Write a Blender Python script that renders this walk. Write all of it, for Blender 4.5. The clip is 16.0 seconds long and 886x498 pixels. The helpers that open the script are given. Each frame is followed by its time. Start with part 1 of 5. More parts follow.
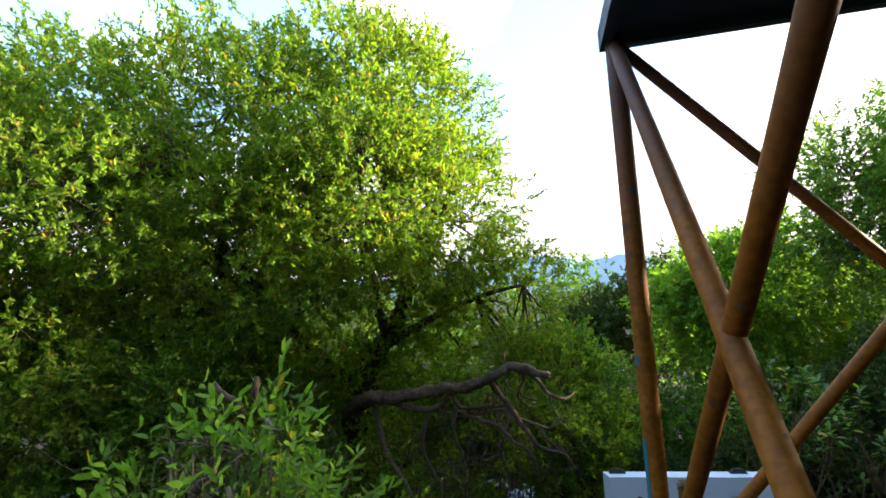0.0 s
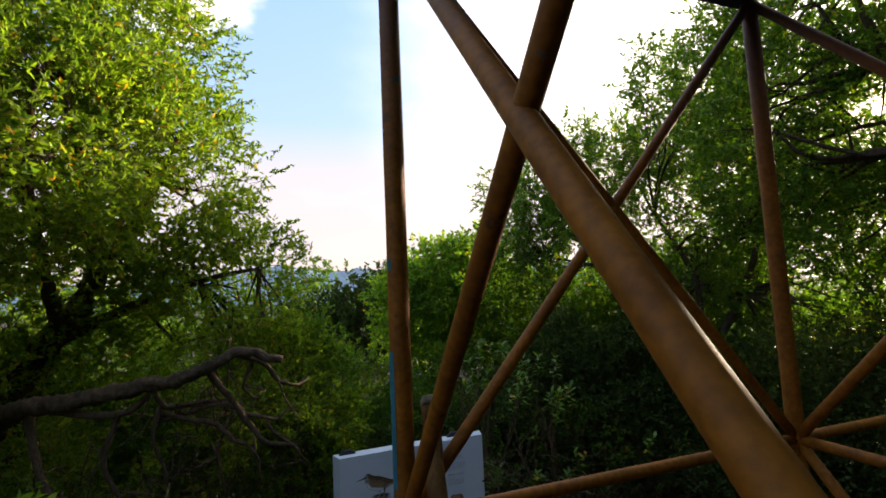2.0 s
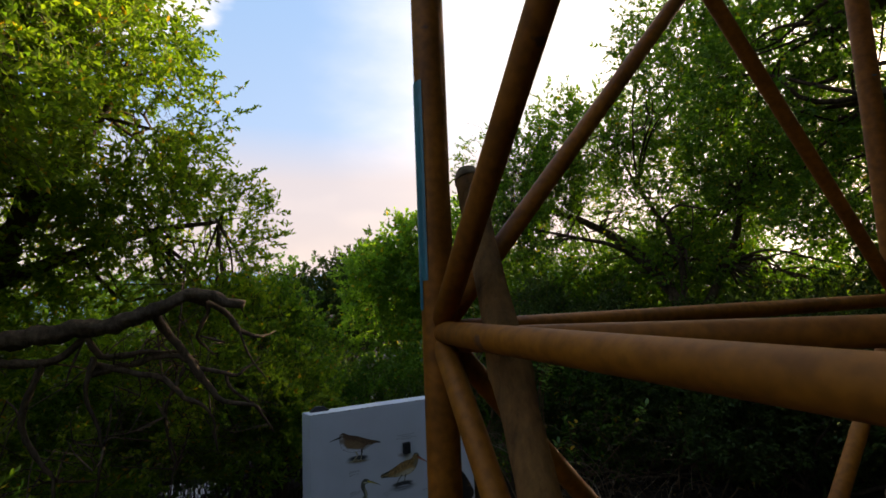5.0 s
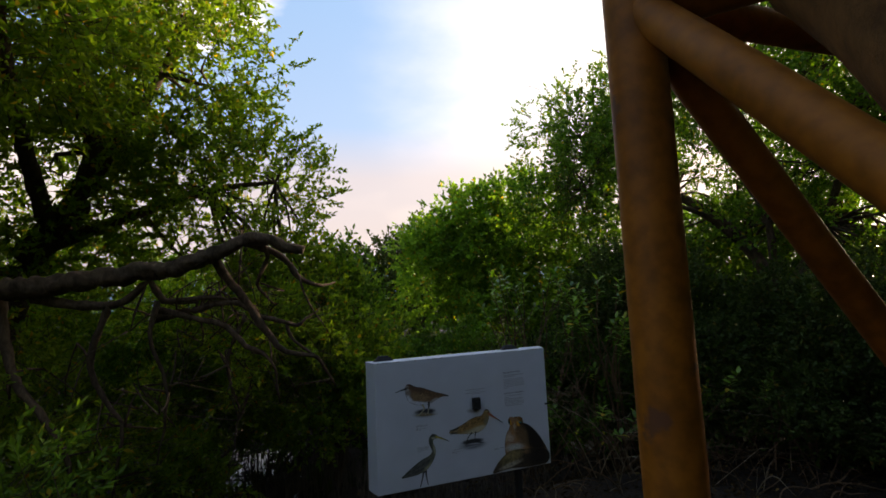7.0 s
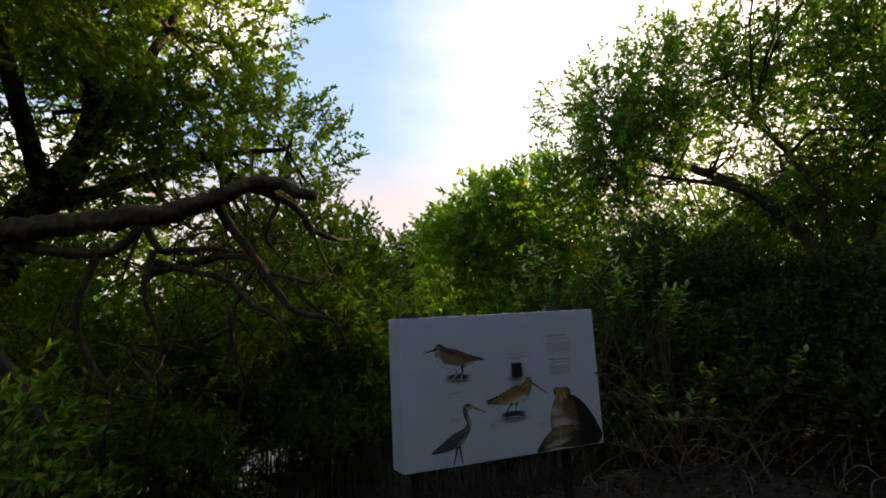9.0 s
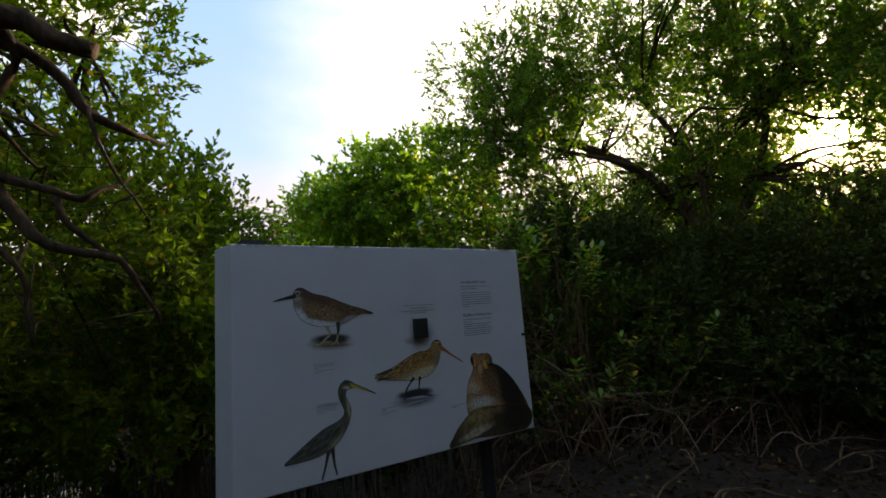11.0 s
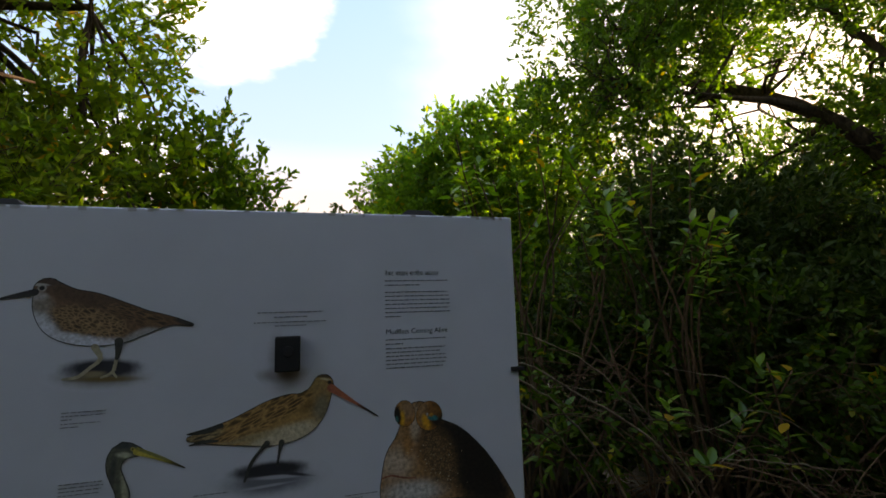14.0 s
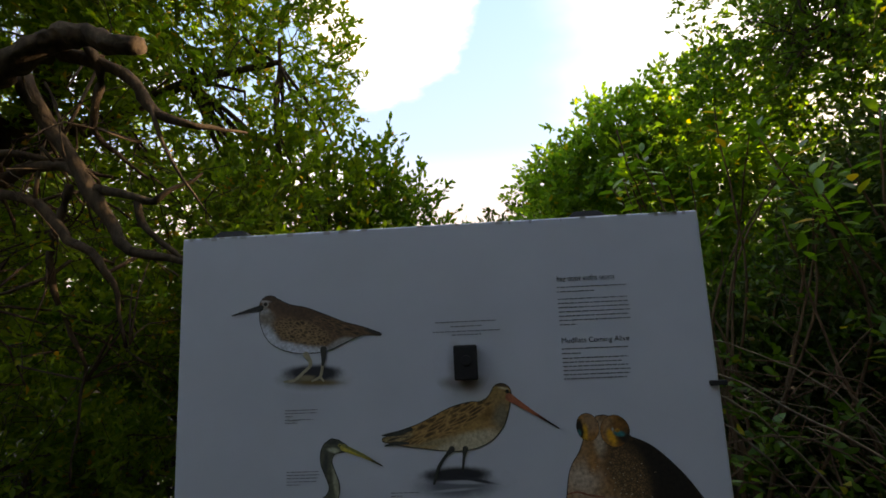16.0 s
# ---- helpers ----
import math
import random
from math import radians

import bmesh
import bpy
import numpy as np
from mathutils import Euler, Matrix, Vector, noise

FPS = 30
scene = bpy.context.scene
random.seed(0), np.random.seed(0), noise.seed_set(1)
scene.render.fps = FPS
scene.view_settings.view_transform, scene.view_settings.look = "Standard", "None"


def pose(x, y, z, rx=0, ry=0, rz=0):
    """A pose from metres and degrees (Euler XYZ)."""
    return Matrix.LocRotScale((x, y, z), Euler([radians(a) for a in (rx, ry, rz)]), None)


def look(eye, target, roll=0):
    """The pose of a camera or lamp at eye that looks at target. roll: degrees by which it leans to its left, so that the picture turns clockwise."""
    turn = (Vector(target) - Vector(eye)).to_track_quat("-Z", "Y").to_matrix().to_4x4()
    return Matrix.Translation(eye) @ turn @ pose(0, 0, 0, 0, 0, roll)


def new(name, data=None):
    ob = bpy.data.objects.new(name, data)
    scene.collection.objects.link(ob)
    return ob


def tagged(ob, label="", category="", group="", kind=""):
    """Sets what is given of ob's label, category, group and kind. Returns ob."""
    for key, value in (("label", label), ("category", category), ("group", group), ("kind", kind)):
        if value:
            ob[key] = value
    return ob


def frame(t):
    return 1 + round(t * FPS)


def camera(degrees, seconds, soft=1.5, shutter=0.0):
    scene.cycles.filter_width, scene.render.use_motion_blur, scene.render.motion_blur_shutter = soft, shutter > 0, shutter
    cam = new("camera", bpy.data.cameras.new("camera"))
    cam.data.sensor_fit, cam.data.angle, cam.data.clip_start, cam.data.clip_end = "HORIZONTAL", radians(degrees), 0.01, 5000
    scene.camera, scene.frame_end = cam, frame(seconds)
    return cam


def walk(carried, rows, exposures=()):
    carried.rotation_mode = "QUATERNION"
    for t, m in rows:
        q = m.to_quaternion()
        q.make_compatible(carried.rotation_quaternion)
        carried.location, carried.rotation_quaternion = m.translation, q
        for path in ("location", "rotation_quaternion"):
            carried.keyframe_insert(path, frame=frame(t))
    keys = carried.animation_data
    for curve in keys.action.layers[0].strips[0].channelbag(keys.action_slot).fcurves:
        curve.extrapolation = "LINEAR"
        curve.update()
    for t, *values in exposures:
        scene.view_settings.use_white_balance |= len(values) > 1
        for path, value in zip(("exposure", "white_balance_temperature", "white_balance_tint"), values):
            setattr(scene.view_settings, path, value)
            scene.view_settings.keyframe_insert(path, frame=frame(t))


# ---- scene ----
cam = camera(87.2, 16.0, 1.65)
PATH = [
    (0, (0.112, 0.342, 4.119), (-0.195, 2.308, 4.311), -3.4),
    (0.5, (0.140, 0.467, 4.039), (0.085, 2.458, 4.219), -3.6),
    (1, (0.115, 0.579, 3.933), (0.330, 2.558, 4.120), -3.5),
    (1.5, (0.105, 0.677, 3.826), (0.591, 2.608, 4.014), -3.4),
    (2, (0.111, 0.775, 3.666), (0.869, 2.617, 3.852), -2.5),
    (2.5, (0.119, 0.875, 3.539), (1.063, 2.626, 3.739), -2.5),
    (3, (0.097, 1.037, 3.429), (1.009, 2.804, 3.647), -2.5),
    (3.5, (0.086, 1.169, 3.298), (0.989, 2.940, 3.515), -2.3),
    (5.8, (0.167, 1.653, 2.691), (1.000, 3.460, 2.902), -2.4),
    (6, (0.128, 1.697, 2.639), (0.919, 3.521, 2.854), -2.2),
    (6.5, (0.079, 1.888, 2.544), (0.796, 3.741, 2.768), -2.5),
    (7, (0.128, 2.016, 2.405), (0.822, 3.882, 2.604), -2.6),
    (7.5, (0.193, 2.149, 2.262), (0.866, 4.022, 2.457), -2.7),
    (8, (0.146, 2.297, 2.111), (0.791, 4.180, 2.302), -2.5),
    (8.2, (0.140, 2.370, 2.096), (0.777, 4.254, 2.298), -2.5),
    (10.3, (0.432, 3.455, 1.302), (1.198, 5.263, 1.68), -4.4),
    (10.5, (0.522, 3.597, 1.323), (1.392, 5.361, 1.685), -4.4),
    (11, (0.657, 4.023, 1.354), (1.751, 5.67, 1.653), -4.5),
    (11.5, (0.974, 4.239, 1.348), (2.226, 5.765, 1.667), -3.8),
    (12, (1.329, 4.39, 1.369), (2.712, 5.802, 1.675), -2.5),
    (12.5, (1.569, 4.571, 1.393), (2.926, 6.007, 1.703), -1.7),
    (13, (1.765, 4.672, 1.389), (2.864, 6.314, 1.703), -1.6),
    (13.5, (1.989, 4.732, 1.412), (2.771, 6.55, 1.699), -1.5),
    (14, (2.123, 4.772, 1.437), (2.663, 6.68, 1.702), -1.8),
    (14.5, (2.091, 4.805, 1.448), (2.416, 6.763, 1.694), -1.8),
    (15, (2.052, 4.805, 1.453), (2.192, 6.784, 1.708), -1.8),
    (15.5, (2.075, 4.799, 1.455), (2.042, 6.779, 1.73), -2.1),
    (16, (2.071, 4.806, 1.464), (1.969, 6.782, 1.759), -2.7),
]
EXPOSURES = [(0.0, 2.55, 6400, 9), (0.5, 2.4, 6850, 9), (1.0, 2.15, 7000, 10), (1.5, 1.82, 7250, 13), (2.5, 1.4, 7200, 16), (3.5, 1.27, 7300, 16), (7.0, 1.3, 7600, 16), (10.5, 1.54, 7850, 16), (12.0, 1.64, 8150, 17), (13.0, 1.87, 8800, 18), (14.0, 1.78, 8800, 17), (16.0, 1.86, 8700, 17)]
walk(cam, [(t, look(eye, target, roll)) for t, eye, target, roll in PATH], EXPOSURES)

# ---- world, sun, exposure ----
SUN_WAY = Vector((0.934, 0.254, 0.252)).normalized()
SUN_UP = math.asin(SUN_WAY.z)

world = bpy.data.worlds.new("sky")
scene.world = world
world.use_nodes = True
wn, wl = world.node_tree.nodes, world.node_tree.links
wn.clear()
w_out = wn.new("ShaderNodeOutputWorld")
w_bg = wn.new("ShaderNodeBackground")
w_sky = wn.new("ShaderNodeTexSky")
w_sky.sky_type = "NISHITA"
w_sky.sun_disc = False
w_sky.sun_elevation = SUN_UP
w_sky.sun_rotation = math.atan2(SUN_WAY.x, SUN_WAY.y)
w_sky.air_density, w_sky.dust_density, w_sky.ozone_density = 1.0, 2.0, 2.5
w_co = wn.new("ShaderNodeTexCoord")
w_map = wn.new("ShaderNodeMapping")
w_map.inputs["Scale"].default_value = (1.6, 1.6, 3.6)
w_map.inputs["Location"].default_value = (0.35, 0.1, 0.2)
w_noise = wn.new("ShaderNodeTexNoise")
w_noise.inputs["Scale"].default_value, w_noise.inputs["Detail"].default_value = 1.1, 3.2
w_ramp = wn.new("ShaderNodeValToRGB")
w_ramp.color_ramp.elements[0].position, w_ramp.color_ramp.elements[1].position = 0.56, 0.80
w_mix = wn.new("ShaderNodeMix")
w_mix.data_type = "RGBA"
w_mix.inputs["B"].default_value = (8.6, 8.3, 8.1, 1)
w_bg.inputs["Strength"].default_value = 0.115
wl.new(w_co.outputs["Generated"], w_map.inputs["Vector"])
wl.new(w_map.outputs["Vector"], w_noise.inputs["Vector"])
wl.new(w_noise.outputs["Fac"], w_ramp.inputs["Fac"])
wl.new(w_ramp.outputs["Color"], w_mix.inputs["Factor"])
w_clear = wn.new("ShaderNodeMix")
w_clear.data_type = "RGBA"
w_clear.inputs["Factor"].default_value = 0.6
w_clear.inputs["B"].default_value = (1.5, 2.9, 5.0, 1)
wl.new(w_sky.outputs["Color"], w_clear.inputs["A"])
wl.new(w_clear.outputs["Result"], w_mix.inputs["A"])
w_sep = wn.new("ShaderNodeSeparateXYZ")
wl.new(w_co.outputs["Generated"], w_sep.inputs["Vector"])
w_haze = wn.new("ShaderNodeValToRGB")
w_haze.color_ramp.elements[1].position = 0.60
w_haze.color_ramp.elements.new(0.25)
w_haze.color_ramp.elements.new(0.35)
for e, c in zip(w_haze.color_ramp.elements, (0.92, 0.72, 0.16, 0.03)):
    e.color = (c, c, c, 1)
wl.new(w_sep.outputs["Z"], w_haze.inputs["Fac"])
w_mix2 = wn.new("ShaderNodeMix")
w_mix2.data_type = "RGBA"
w_mix2.inputs["B"].default_value = (3.3, 2.85, 2.7, 1)
wl.new(w_haze.outputs["Color"], w_mix2.inputs["Factor"])
# bright thin cloud towards the sun, and one heap of cloud by the zenith side of the creek
def sky_spot(way, low, high, colour, below, ragged):
    """Mixes a soft-edged bright spot of cloud, ragged by noise, over the sky colour below."""
    dot = wn.new("ShaderNodeVectorMath")
    dot.operation = "DOT_PRODUCT"
    dot.inputs[1].default_value = Vector(way).normalized()
    wl.new(w_co.outputs["Generated"], dot.inputs[0])
    nz = wn.new("ShaderNodeTexNoise")
    nz.inputs["Scale"].default_value, nz.inputs["Detail"].default_value = 4.5, 6.0
    wl.new(w_map.outputs["Vector"], nz.inputs["Vector"])
    wob = wn.new("ShaderNodeMath")
    wob.operation = "MULTIPLY_ADD"
    wob.inputs[1].default_value = ragged
    wl.new(nz.outputs["Fac"], wob.inputs[0])
    wl.new(dot.outputs["Value"], wob.inputs[2])
    fac = wn.new("ShaderNodeMapRange")
    fac.interpolation_type = "SMOOTHSTEP"
    fac.inputs["From Min"].default_value, fac.inputs["From Max"].default_value = low + ragged * 0.5, high + ragged * 0.5
    wl.new(wob.outputs["Value"], fac.inputs["Value"])
    m = wn.new("ShaderNodeMix")
    m.data_type = "RGBA"
    m.inputs["B"].default_value = (*colour, 1)
    wl.new(fac.outputs["Result"], m.inputs["Factor"])
    wl.new(below, m.inputs["A"])
    return m.outputs["Result"]


w_white = sky_spot(SUN_WAY, 0.46, 0.95, (6.4, 6.2, 6.0), w_mix.outputs["Result"], 0.14)
w_white = sky_spot((-0.15, 0.80, 0.60), 0.982, 0.993, (5.6, 5.5, 5.4), w_white, 0.030)
wl.new(w_white, w_mix2.inputs["A"])
# the sun's own glow in the hazy air
w_dot = wn.new("ShaderNodeVectorMath")
w_dot.operation = "DOT_PRODUCT"
w_dot.inputs[1].default_value = SUN_WAY
wl.new(w_co.outputs["Generated"], w_dot.inputs[0])
w_last = w_mix2.outputs["Result"]
for sharp, colour in ((3500.0, (420.0, 330.0, 190.0)), (170.0, (13.0, 7.0, 2.0)), (14.0, (5.0, 4.2, 3.2))):
    w_pow = wn.new("ShaderNodeMath")
    w_pow.operation, w_pow.use_clamp = "POWER", True
    w_pow.inputs[1].default_value = sharp
    w_max = wn.new("ShaderNodeMath")
    w_max.operation = "MAXIMUM"
    w_max.inputs[1].default_value = 0.0
    wl.new(w_dot.outputs["Value"], w_max.inputs[0])
    wl.new(w_max.outputs["Value"], w_pow.inputs[0])
    w_add = wn.new("ShaderNodeMix")
    w_add.data_type, w_add.blend_type = "RGBA", "ADD"
    w_add.inputs["B"].default_value = (*colour, 1)
    wl.new(w_pow.outputs["Value"], w_add.inputs["Factor"])
    wl.new(w_last, w_add.inputs["A"])
    w_last = w_add.outputs["Result"]
wl.new(w_last, w_bg.inputs["Color"])
wl.new(w_bg.outputs["Background"], w_out.inputs["Surface"])

sun_data = bpy.data.lights.new("sun", "SUN")
sun_data.energy, sun_data.angle, sun_data.color = 4.2, radians(0.6), (1.0, 0.86, 0.66)
sun = new("sun", sun_data)
sun.matrix_world = look(SUN_WAY * 100, (0, 0, 0))

# ---- materials ----


def material(name):
    mat = bpy.data.materials.new(name)
    mat.use_nodes = True
    return mat, mat.node_tree.nodes, mat.node_tree.links, mat.node_tree.nodes["Principled BSDF"]


def noise_node(n, l, scale, detail=5.0, space="Object"):
    co = n.new("ShaderNodeTexCoord")
    tx = n.new("ShaderNodeTexNoise")
    tx.inputs["Scale"].default_value, tx.inputs["Detail"].default_value = scale, detail
    l.new(co.outputs[space], tx.inputs["Vector"])
    return tx.outputs["Fac"]


def ramp_node(n, l, fac, stops):
    r = n.new("ShaderNodeValToRGB")
    el = r.color_ramp.elements
    while len(el) < len(stops):
        el.new(0.5)
    for e, (p, c) in zip(el, stops):
        e.position, e.color = p, (*c, 1)
    l.new(fac, r.inputs["Fac"])
    return r.outputs["Color"]


def mix_node(n, l, fac, a, b, blend="MIX"):
    m = n.new("ShaderNodeMix")
    m.data_type, m.blend_type = "RGBA", blend
    if isinstance(fac, float):
        m.inputs["Factor"].default_value = fac
    else:
        l.new(fac, m.inputs["Factor"])
    for key, v in (("A", a), ("B", b)):
        if isinstance(v, tuple):
            m.inputs[key].default_value = (*v, 1)
        else:
            l.new(v, m.inputs[key])
    return m.outputs["Result"]


def bump_node(n, l, height, bsdf, strength=0.4, distance=0.01):
    b = n.new("ShaderNodeBump")
    b.inputs["Strength"].default_value, b.inputs["Distance"].default_value = strength, distance
    l.new(height, b.inputs["Height"])
    l.new(b.outputs["Normal"], bsdf.inputs["Normal"])


def plain(name, colour, rough=0.6, grain=30.0, spread=0.25, metal=0.0, bump=0.15):
    """A surface of one colour with fine grain and broad stains."""
    mat, n, l, b = material(name)
    fine = noise_node(n, l, grain)
    broad = noise_node(n, l, grain / 9)
    lo, hi = tuple(c * (1 - spread) for c in colour), tuple(min(1, c * (1 + spread)) for c in colour)
    c1 = ramp_node(n, l, fine, [(0.3, lo), (0.7, hi)])
    c2 = ramp_node(n, l, broad, [(0.3, lo), (0.7, hi)])
    l.new(mix_node(n, l, 0.5, c1, c2), b.inputs["Base Color"])
    b.inputs["Roughness"].default_value, b.inputs["Metallic"].default_value = rough, metal
    if bump:
        bump_node(n, l, fine, b, bump, 0.004)
    return mat


def leaf_material(name, dark, light, old, old_share=0.03, through_light=0.45, rough=0.42):
    """Leaves: each its own shade of green, some yellowed, glossy above and letting light through."""
    mat, n, l, b = material(name)
    geo = n.new("ShaderNodeNewGeometry")
    broad = noise_node(n, l, 0.9, 2.0)
    col = ramp_node(n, l, geo.outputs["Random Per Island"], [(0.0, dark), (1 - old_share, light), (1 - old_share * 0.6, old)])
    shade = ramp_node(n, l, broad, [(0.3, (0.78, 0.86, 0.8)), (0.7, (1.1, 1.1, 0.9))])
    col = mix_node(n, l, 1.0, col, shade, "MULTIPLY")
    l.new(col, b.inputs["Base Color"])
    b.inputs["Roughness"].default_value = rough
    b.inputs["Specular IOR Level"].default_value = 0.16
    tr = n.new("ShaderNodeBsdfTranslucent")
    glow = mix_node(n, l, 1.0, col, (1.5, 1.7, 0.55), "MULTIPLY")
    l.new(glow, tr.inputs["Color"])
    mx = n.new("ShaderNodeMixShader")
    mx.inputs["Fac"].default_value = through_light
    l.new(b.outputs["BSDF"], mx.inputs[1])
    l.new(tr.outputs["BSDF"], mx.inputs[2])
    l.new(mx.outputs["Shader"], n["Material Output"].inputs["Surface"])
    return mat


LEAF_A = leaf_material("leaf_grey_mangrove", (0.084, 0.154, 0.024), (0.235, 0.295, 0.042), (0.46, 0.24, 0.04), 0.035, 0.62, 0.55)
# LEAF_B is darkened: the undergrowth's shade is put into its leaf colour
LEAF_B = leaf_material("leaf_shade_dark_mangrove", (0.026, 0.046, 0.012), (0.075, 0.105, 0.024), (0.17, 0.12, 0.03), 0.03, 0.28, 0.5)
LEAF_C = leaf_material("leaf_stilt_mangrove", (0.095, 0.180, 0.036), (0.235, 0.345, 0.060), (0.5, 0.3, 0.03), 0.03, 0.6, 0.42)
LEAF_D = leaf_material("leaf_undergrowth", (0.052, 0.115, 0.018), (0.150, 0.245, 0.034), (0.36, 0.27, 0.03), 0.03, 0.45, 0.5)
LEAF_E = leaf_material("leaf_straggling", (0.03, 0.068, 0.008), (0.085, 0.145, 0.012), (0.3, 0.24, 0.03), 0.03, 0.36, 0.5)
LEAF_F = leaf_material("leaf_far", (0.045, 0.11, 0.02), (0.12, 0.21, 0.04), (0.14, 0.16, 0.04), 0.05, 0.4, 0.6)


def bark_material(name, dark, light):
    mat, n, l, b = material(name)
    co = n.new("ShaderNodeTexCoord")
    mp = n.new("ShaderNodeMapping")
    mp.inputs["Scale"].default_value = (14, 14, 5)
    tx = n.new("ShaderNodeTexNoise")
    tx.inputs["Scale"].default_value, tx.inputs["Detail"].default_value, tx.inputs["Roughness"].default_value = 1.6, 9.0, 0.7
    l.new(co.outputs["Object"], mp.inputs["Vector"])
    l.new(mp.outputs["Vector"], tx.inputs["Vector"])
    broad = noise_node(n, l, 1.7)
    c1 = ramp_node(n, l, tx.outputs["Fac"], [(0.3, dark), (0.68, light)])
    c2 = ramp_node(n, l, broad, [(0.35, (0.7, 0.72, 0.66)), (0.65, (1.15, 1.1, 1.0))])
    l.new(mix_node(n, l, 1.0, c1, c2, "MULTIPLY"), b.inputs["Base Color"])
    b.inputs["Roughness"].default_value = 0.92
    b.inputs["Specular IOR Level"].default_value = 0.15
    bump_node(n, l, tx.outputs["Fac"], b, 0.8, 0.02)
    return mat


BARK = bark_material("bark_dark", (0.024, 0.017, 0.013), (0.12, 0.085, 0.06))
BARK_GREY = bark_material("bark_grey", (0.08, 0.068, 0.055), (0.26, 0.21, 0.165))
DEADWOOD = bark_material("dead_twig", (0.12, 0.09, 0.065), (0.34, 0.27, 0.2))
ROOT = bark_material("breathing_root", (0.035, 0.028, 0.024), (0.12, 0.095, 0.08))


def paint_material():
    """Ochre enamel on steel pipe, with old teal paint and rust where it has chipped."""
    mat, n, l, b = material("ochre_paint")
    fine, broad = noise_node(n, l, 45.0, 6.0), noise_node(n, l, 3.2, 6.0)
    chips = noise_node(n, l, 9.0, 7.0)
    mid = noise_node(n, l, 14.0, 6.0)
    base = ramp_node(n, l, broad, [(0.3, (0.215, 0.070, 0.006)), (0.7, (0.32, 0.108, 0.008))])
    grime = ramp_node(n, l, fine, [(0.35, (0.72, 0.68, 0.62)), (0.62, (1.04, 1.02, 1.0))])
    base = mix_node(n, l, 1.0, base, grime, "MULTIPLY")
    blot = ramp_node(n, l, mid, [(0.36, (0.55, 0.5, 0.46)), (0.5, (1.0, 1.0, 1.0)), (0.66, (1.22, 1.2, 1.15))])
    base = mix_node(n, l, 0.4, base, blot, "MULTIPLY")
    teal = ramp_node(n, l, chips, [(0.72, (0, 0, 0)), (0.732, (1, 1, 1))])
    base = mix_node(n, l, teal, base, (0.03, 0.10, 0.13))
    rust = ramp_node(n, l, chips, [(0.30, (1, 1, 1)), (0.325, (0, 0, 0))])
    base = mix_node(n, l, rust, base, (0.12, 0.045, 0.02))
    # the colour goes over to dark maroon towards the top, its edge broken by noise
    co = n.new("ShaderNodeTexCoord")
    sep = n.new("ShaderNodeSeparateXYZ")
    l.new(co.outputs["Object"], sep.inputs["Vector"])
    height_noise = n.new("ShaderNodeMath")
    height_noise.operation = "MULTIPLY_ADD"
    height_noise.inputs[1].default_value = 0.9
    l.new(mid, height_noise.inputs[0])
    l.new(sep.outputs["Z"], height_noise.inputs[2])
    maroon_fac = n.new("ShaderNodeMapRange")
    maroon_fac.inputs["From Min"].default_value, maroon_fac.inputs["From Max"].default_value = 4.65, 5.45
    maroon_fac.inputs["To Max"].default_value = 0.85
    l.new(height_noise.outputs["Value"], maroon_fac.inputs["Value"])
    base = mix_node(n, l, maroon_fac.outputs["Result"], base, (0.095, 0.046, 0.044))
    l.new(base, b.inputs["Base Color"])
    b.inputs["Roughness"].default_value = 0.62
    b.inputs["Specular IOR Level"].default_value = 0.25
    bump_node(n, l, mid, b, 0.25, 0.004)
    return mat


PAINT = paint_material()
TEAL = plain("teal_paint", (0.02, 0.13, 0.17), 0.4, 40)
DECK = plain("dark_deck", (0.04, 0.065, 0.13), 0.6, 12)
STEEL = plain("grey_steel", (0.16, 0.16, 0.165), 0.5, 40, metal=0.6)


def ground_material():
    mat, n, l, b = material("mud")
    fine, broad = noise_node(n, l, 26.0, 9.0), noise_node(n, l, 1.1, 6.0)
    c1 = ramp_node(n, l, fine, [(0.3, (0.010, 0.006, 0.005)), (0.7, (0.028, 0.018, 0.013))])
    c2 = ramp_node(n, l, broad, [(0.35, (0.7, 0.72, 0.72)), (0.65, (1.15, 1.05, 0.95))])
    l.new(mix_node(n, l, 1.0, c1, c2, "MULTIPLY"), b.inputs["Base Color"])
    wet = ramp_node(n, l, broad, [(0.35, (0.35, 0.35, 0.35)), (0.5, (0.95, 0.95, 0.95))])
    b.inputs["Specular IOR Level"].default_value = 0.25
    l.new(wet, b.inputs["Roughness"])
    bump_node(n, l, fine, b, 0.7, 0.03)
    return mat


MUD = ground_material()
LITTER = leaf_material("leaf_litter", (0.022, 0.012, 0.007), (0.065, 0.036, 0.018), (0.18, 0.11, 0.04), 0.06, 0.1, 0.8)


def water_material():
    mat, n, l, b = material("still_water")
    b.inputs["Base Color"].default_value = (0.02, 0.02, 0.016, 1)
    b.inputs["Roughness"].default_value = 0.06
    bump_node(n, l, noise_node(n, l, 6.0, 3.0), b, 0.12, 0.01)
    return mat


WATER = water_material()
BOARD = (0.49, 0.515, 0.58)
WHITE = plain("white_board", BOARD, 0.5, 5.0, 0.07, 0.0, 0.05)
EDGE = plain("board_edge", (0.36, 0.36, 0.36), 0.6, 14.0, 0.16)
BLACK = plain("black_plastic", (0.006, 0.006, 0.007), 0.8, 40)
INK = plain("print_ink", (0.02, 0.02, 0.022), 0.7, 60, 0.2, 0.0, 0)
INK_GREY = plain("print_grey", (0.15, 0.155, 0.17), 0.7, 60, 0.2, 0.0, 0)


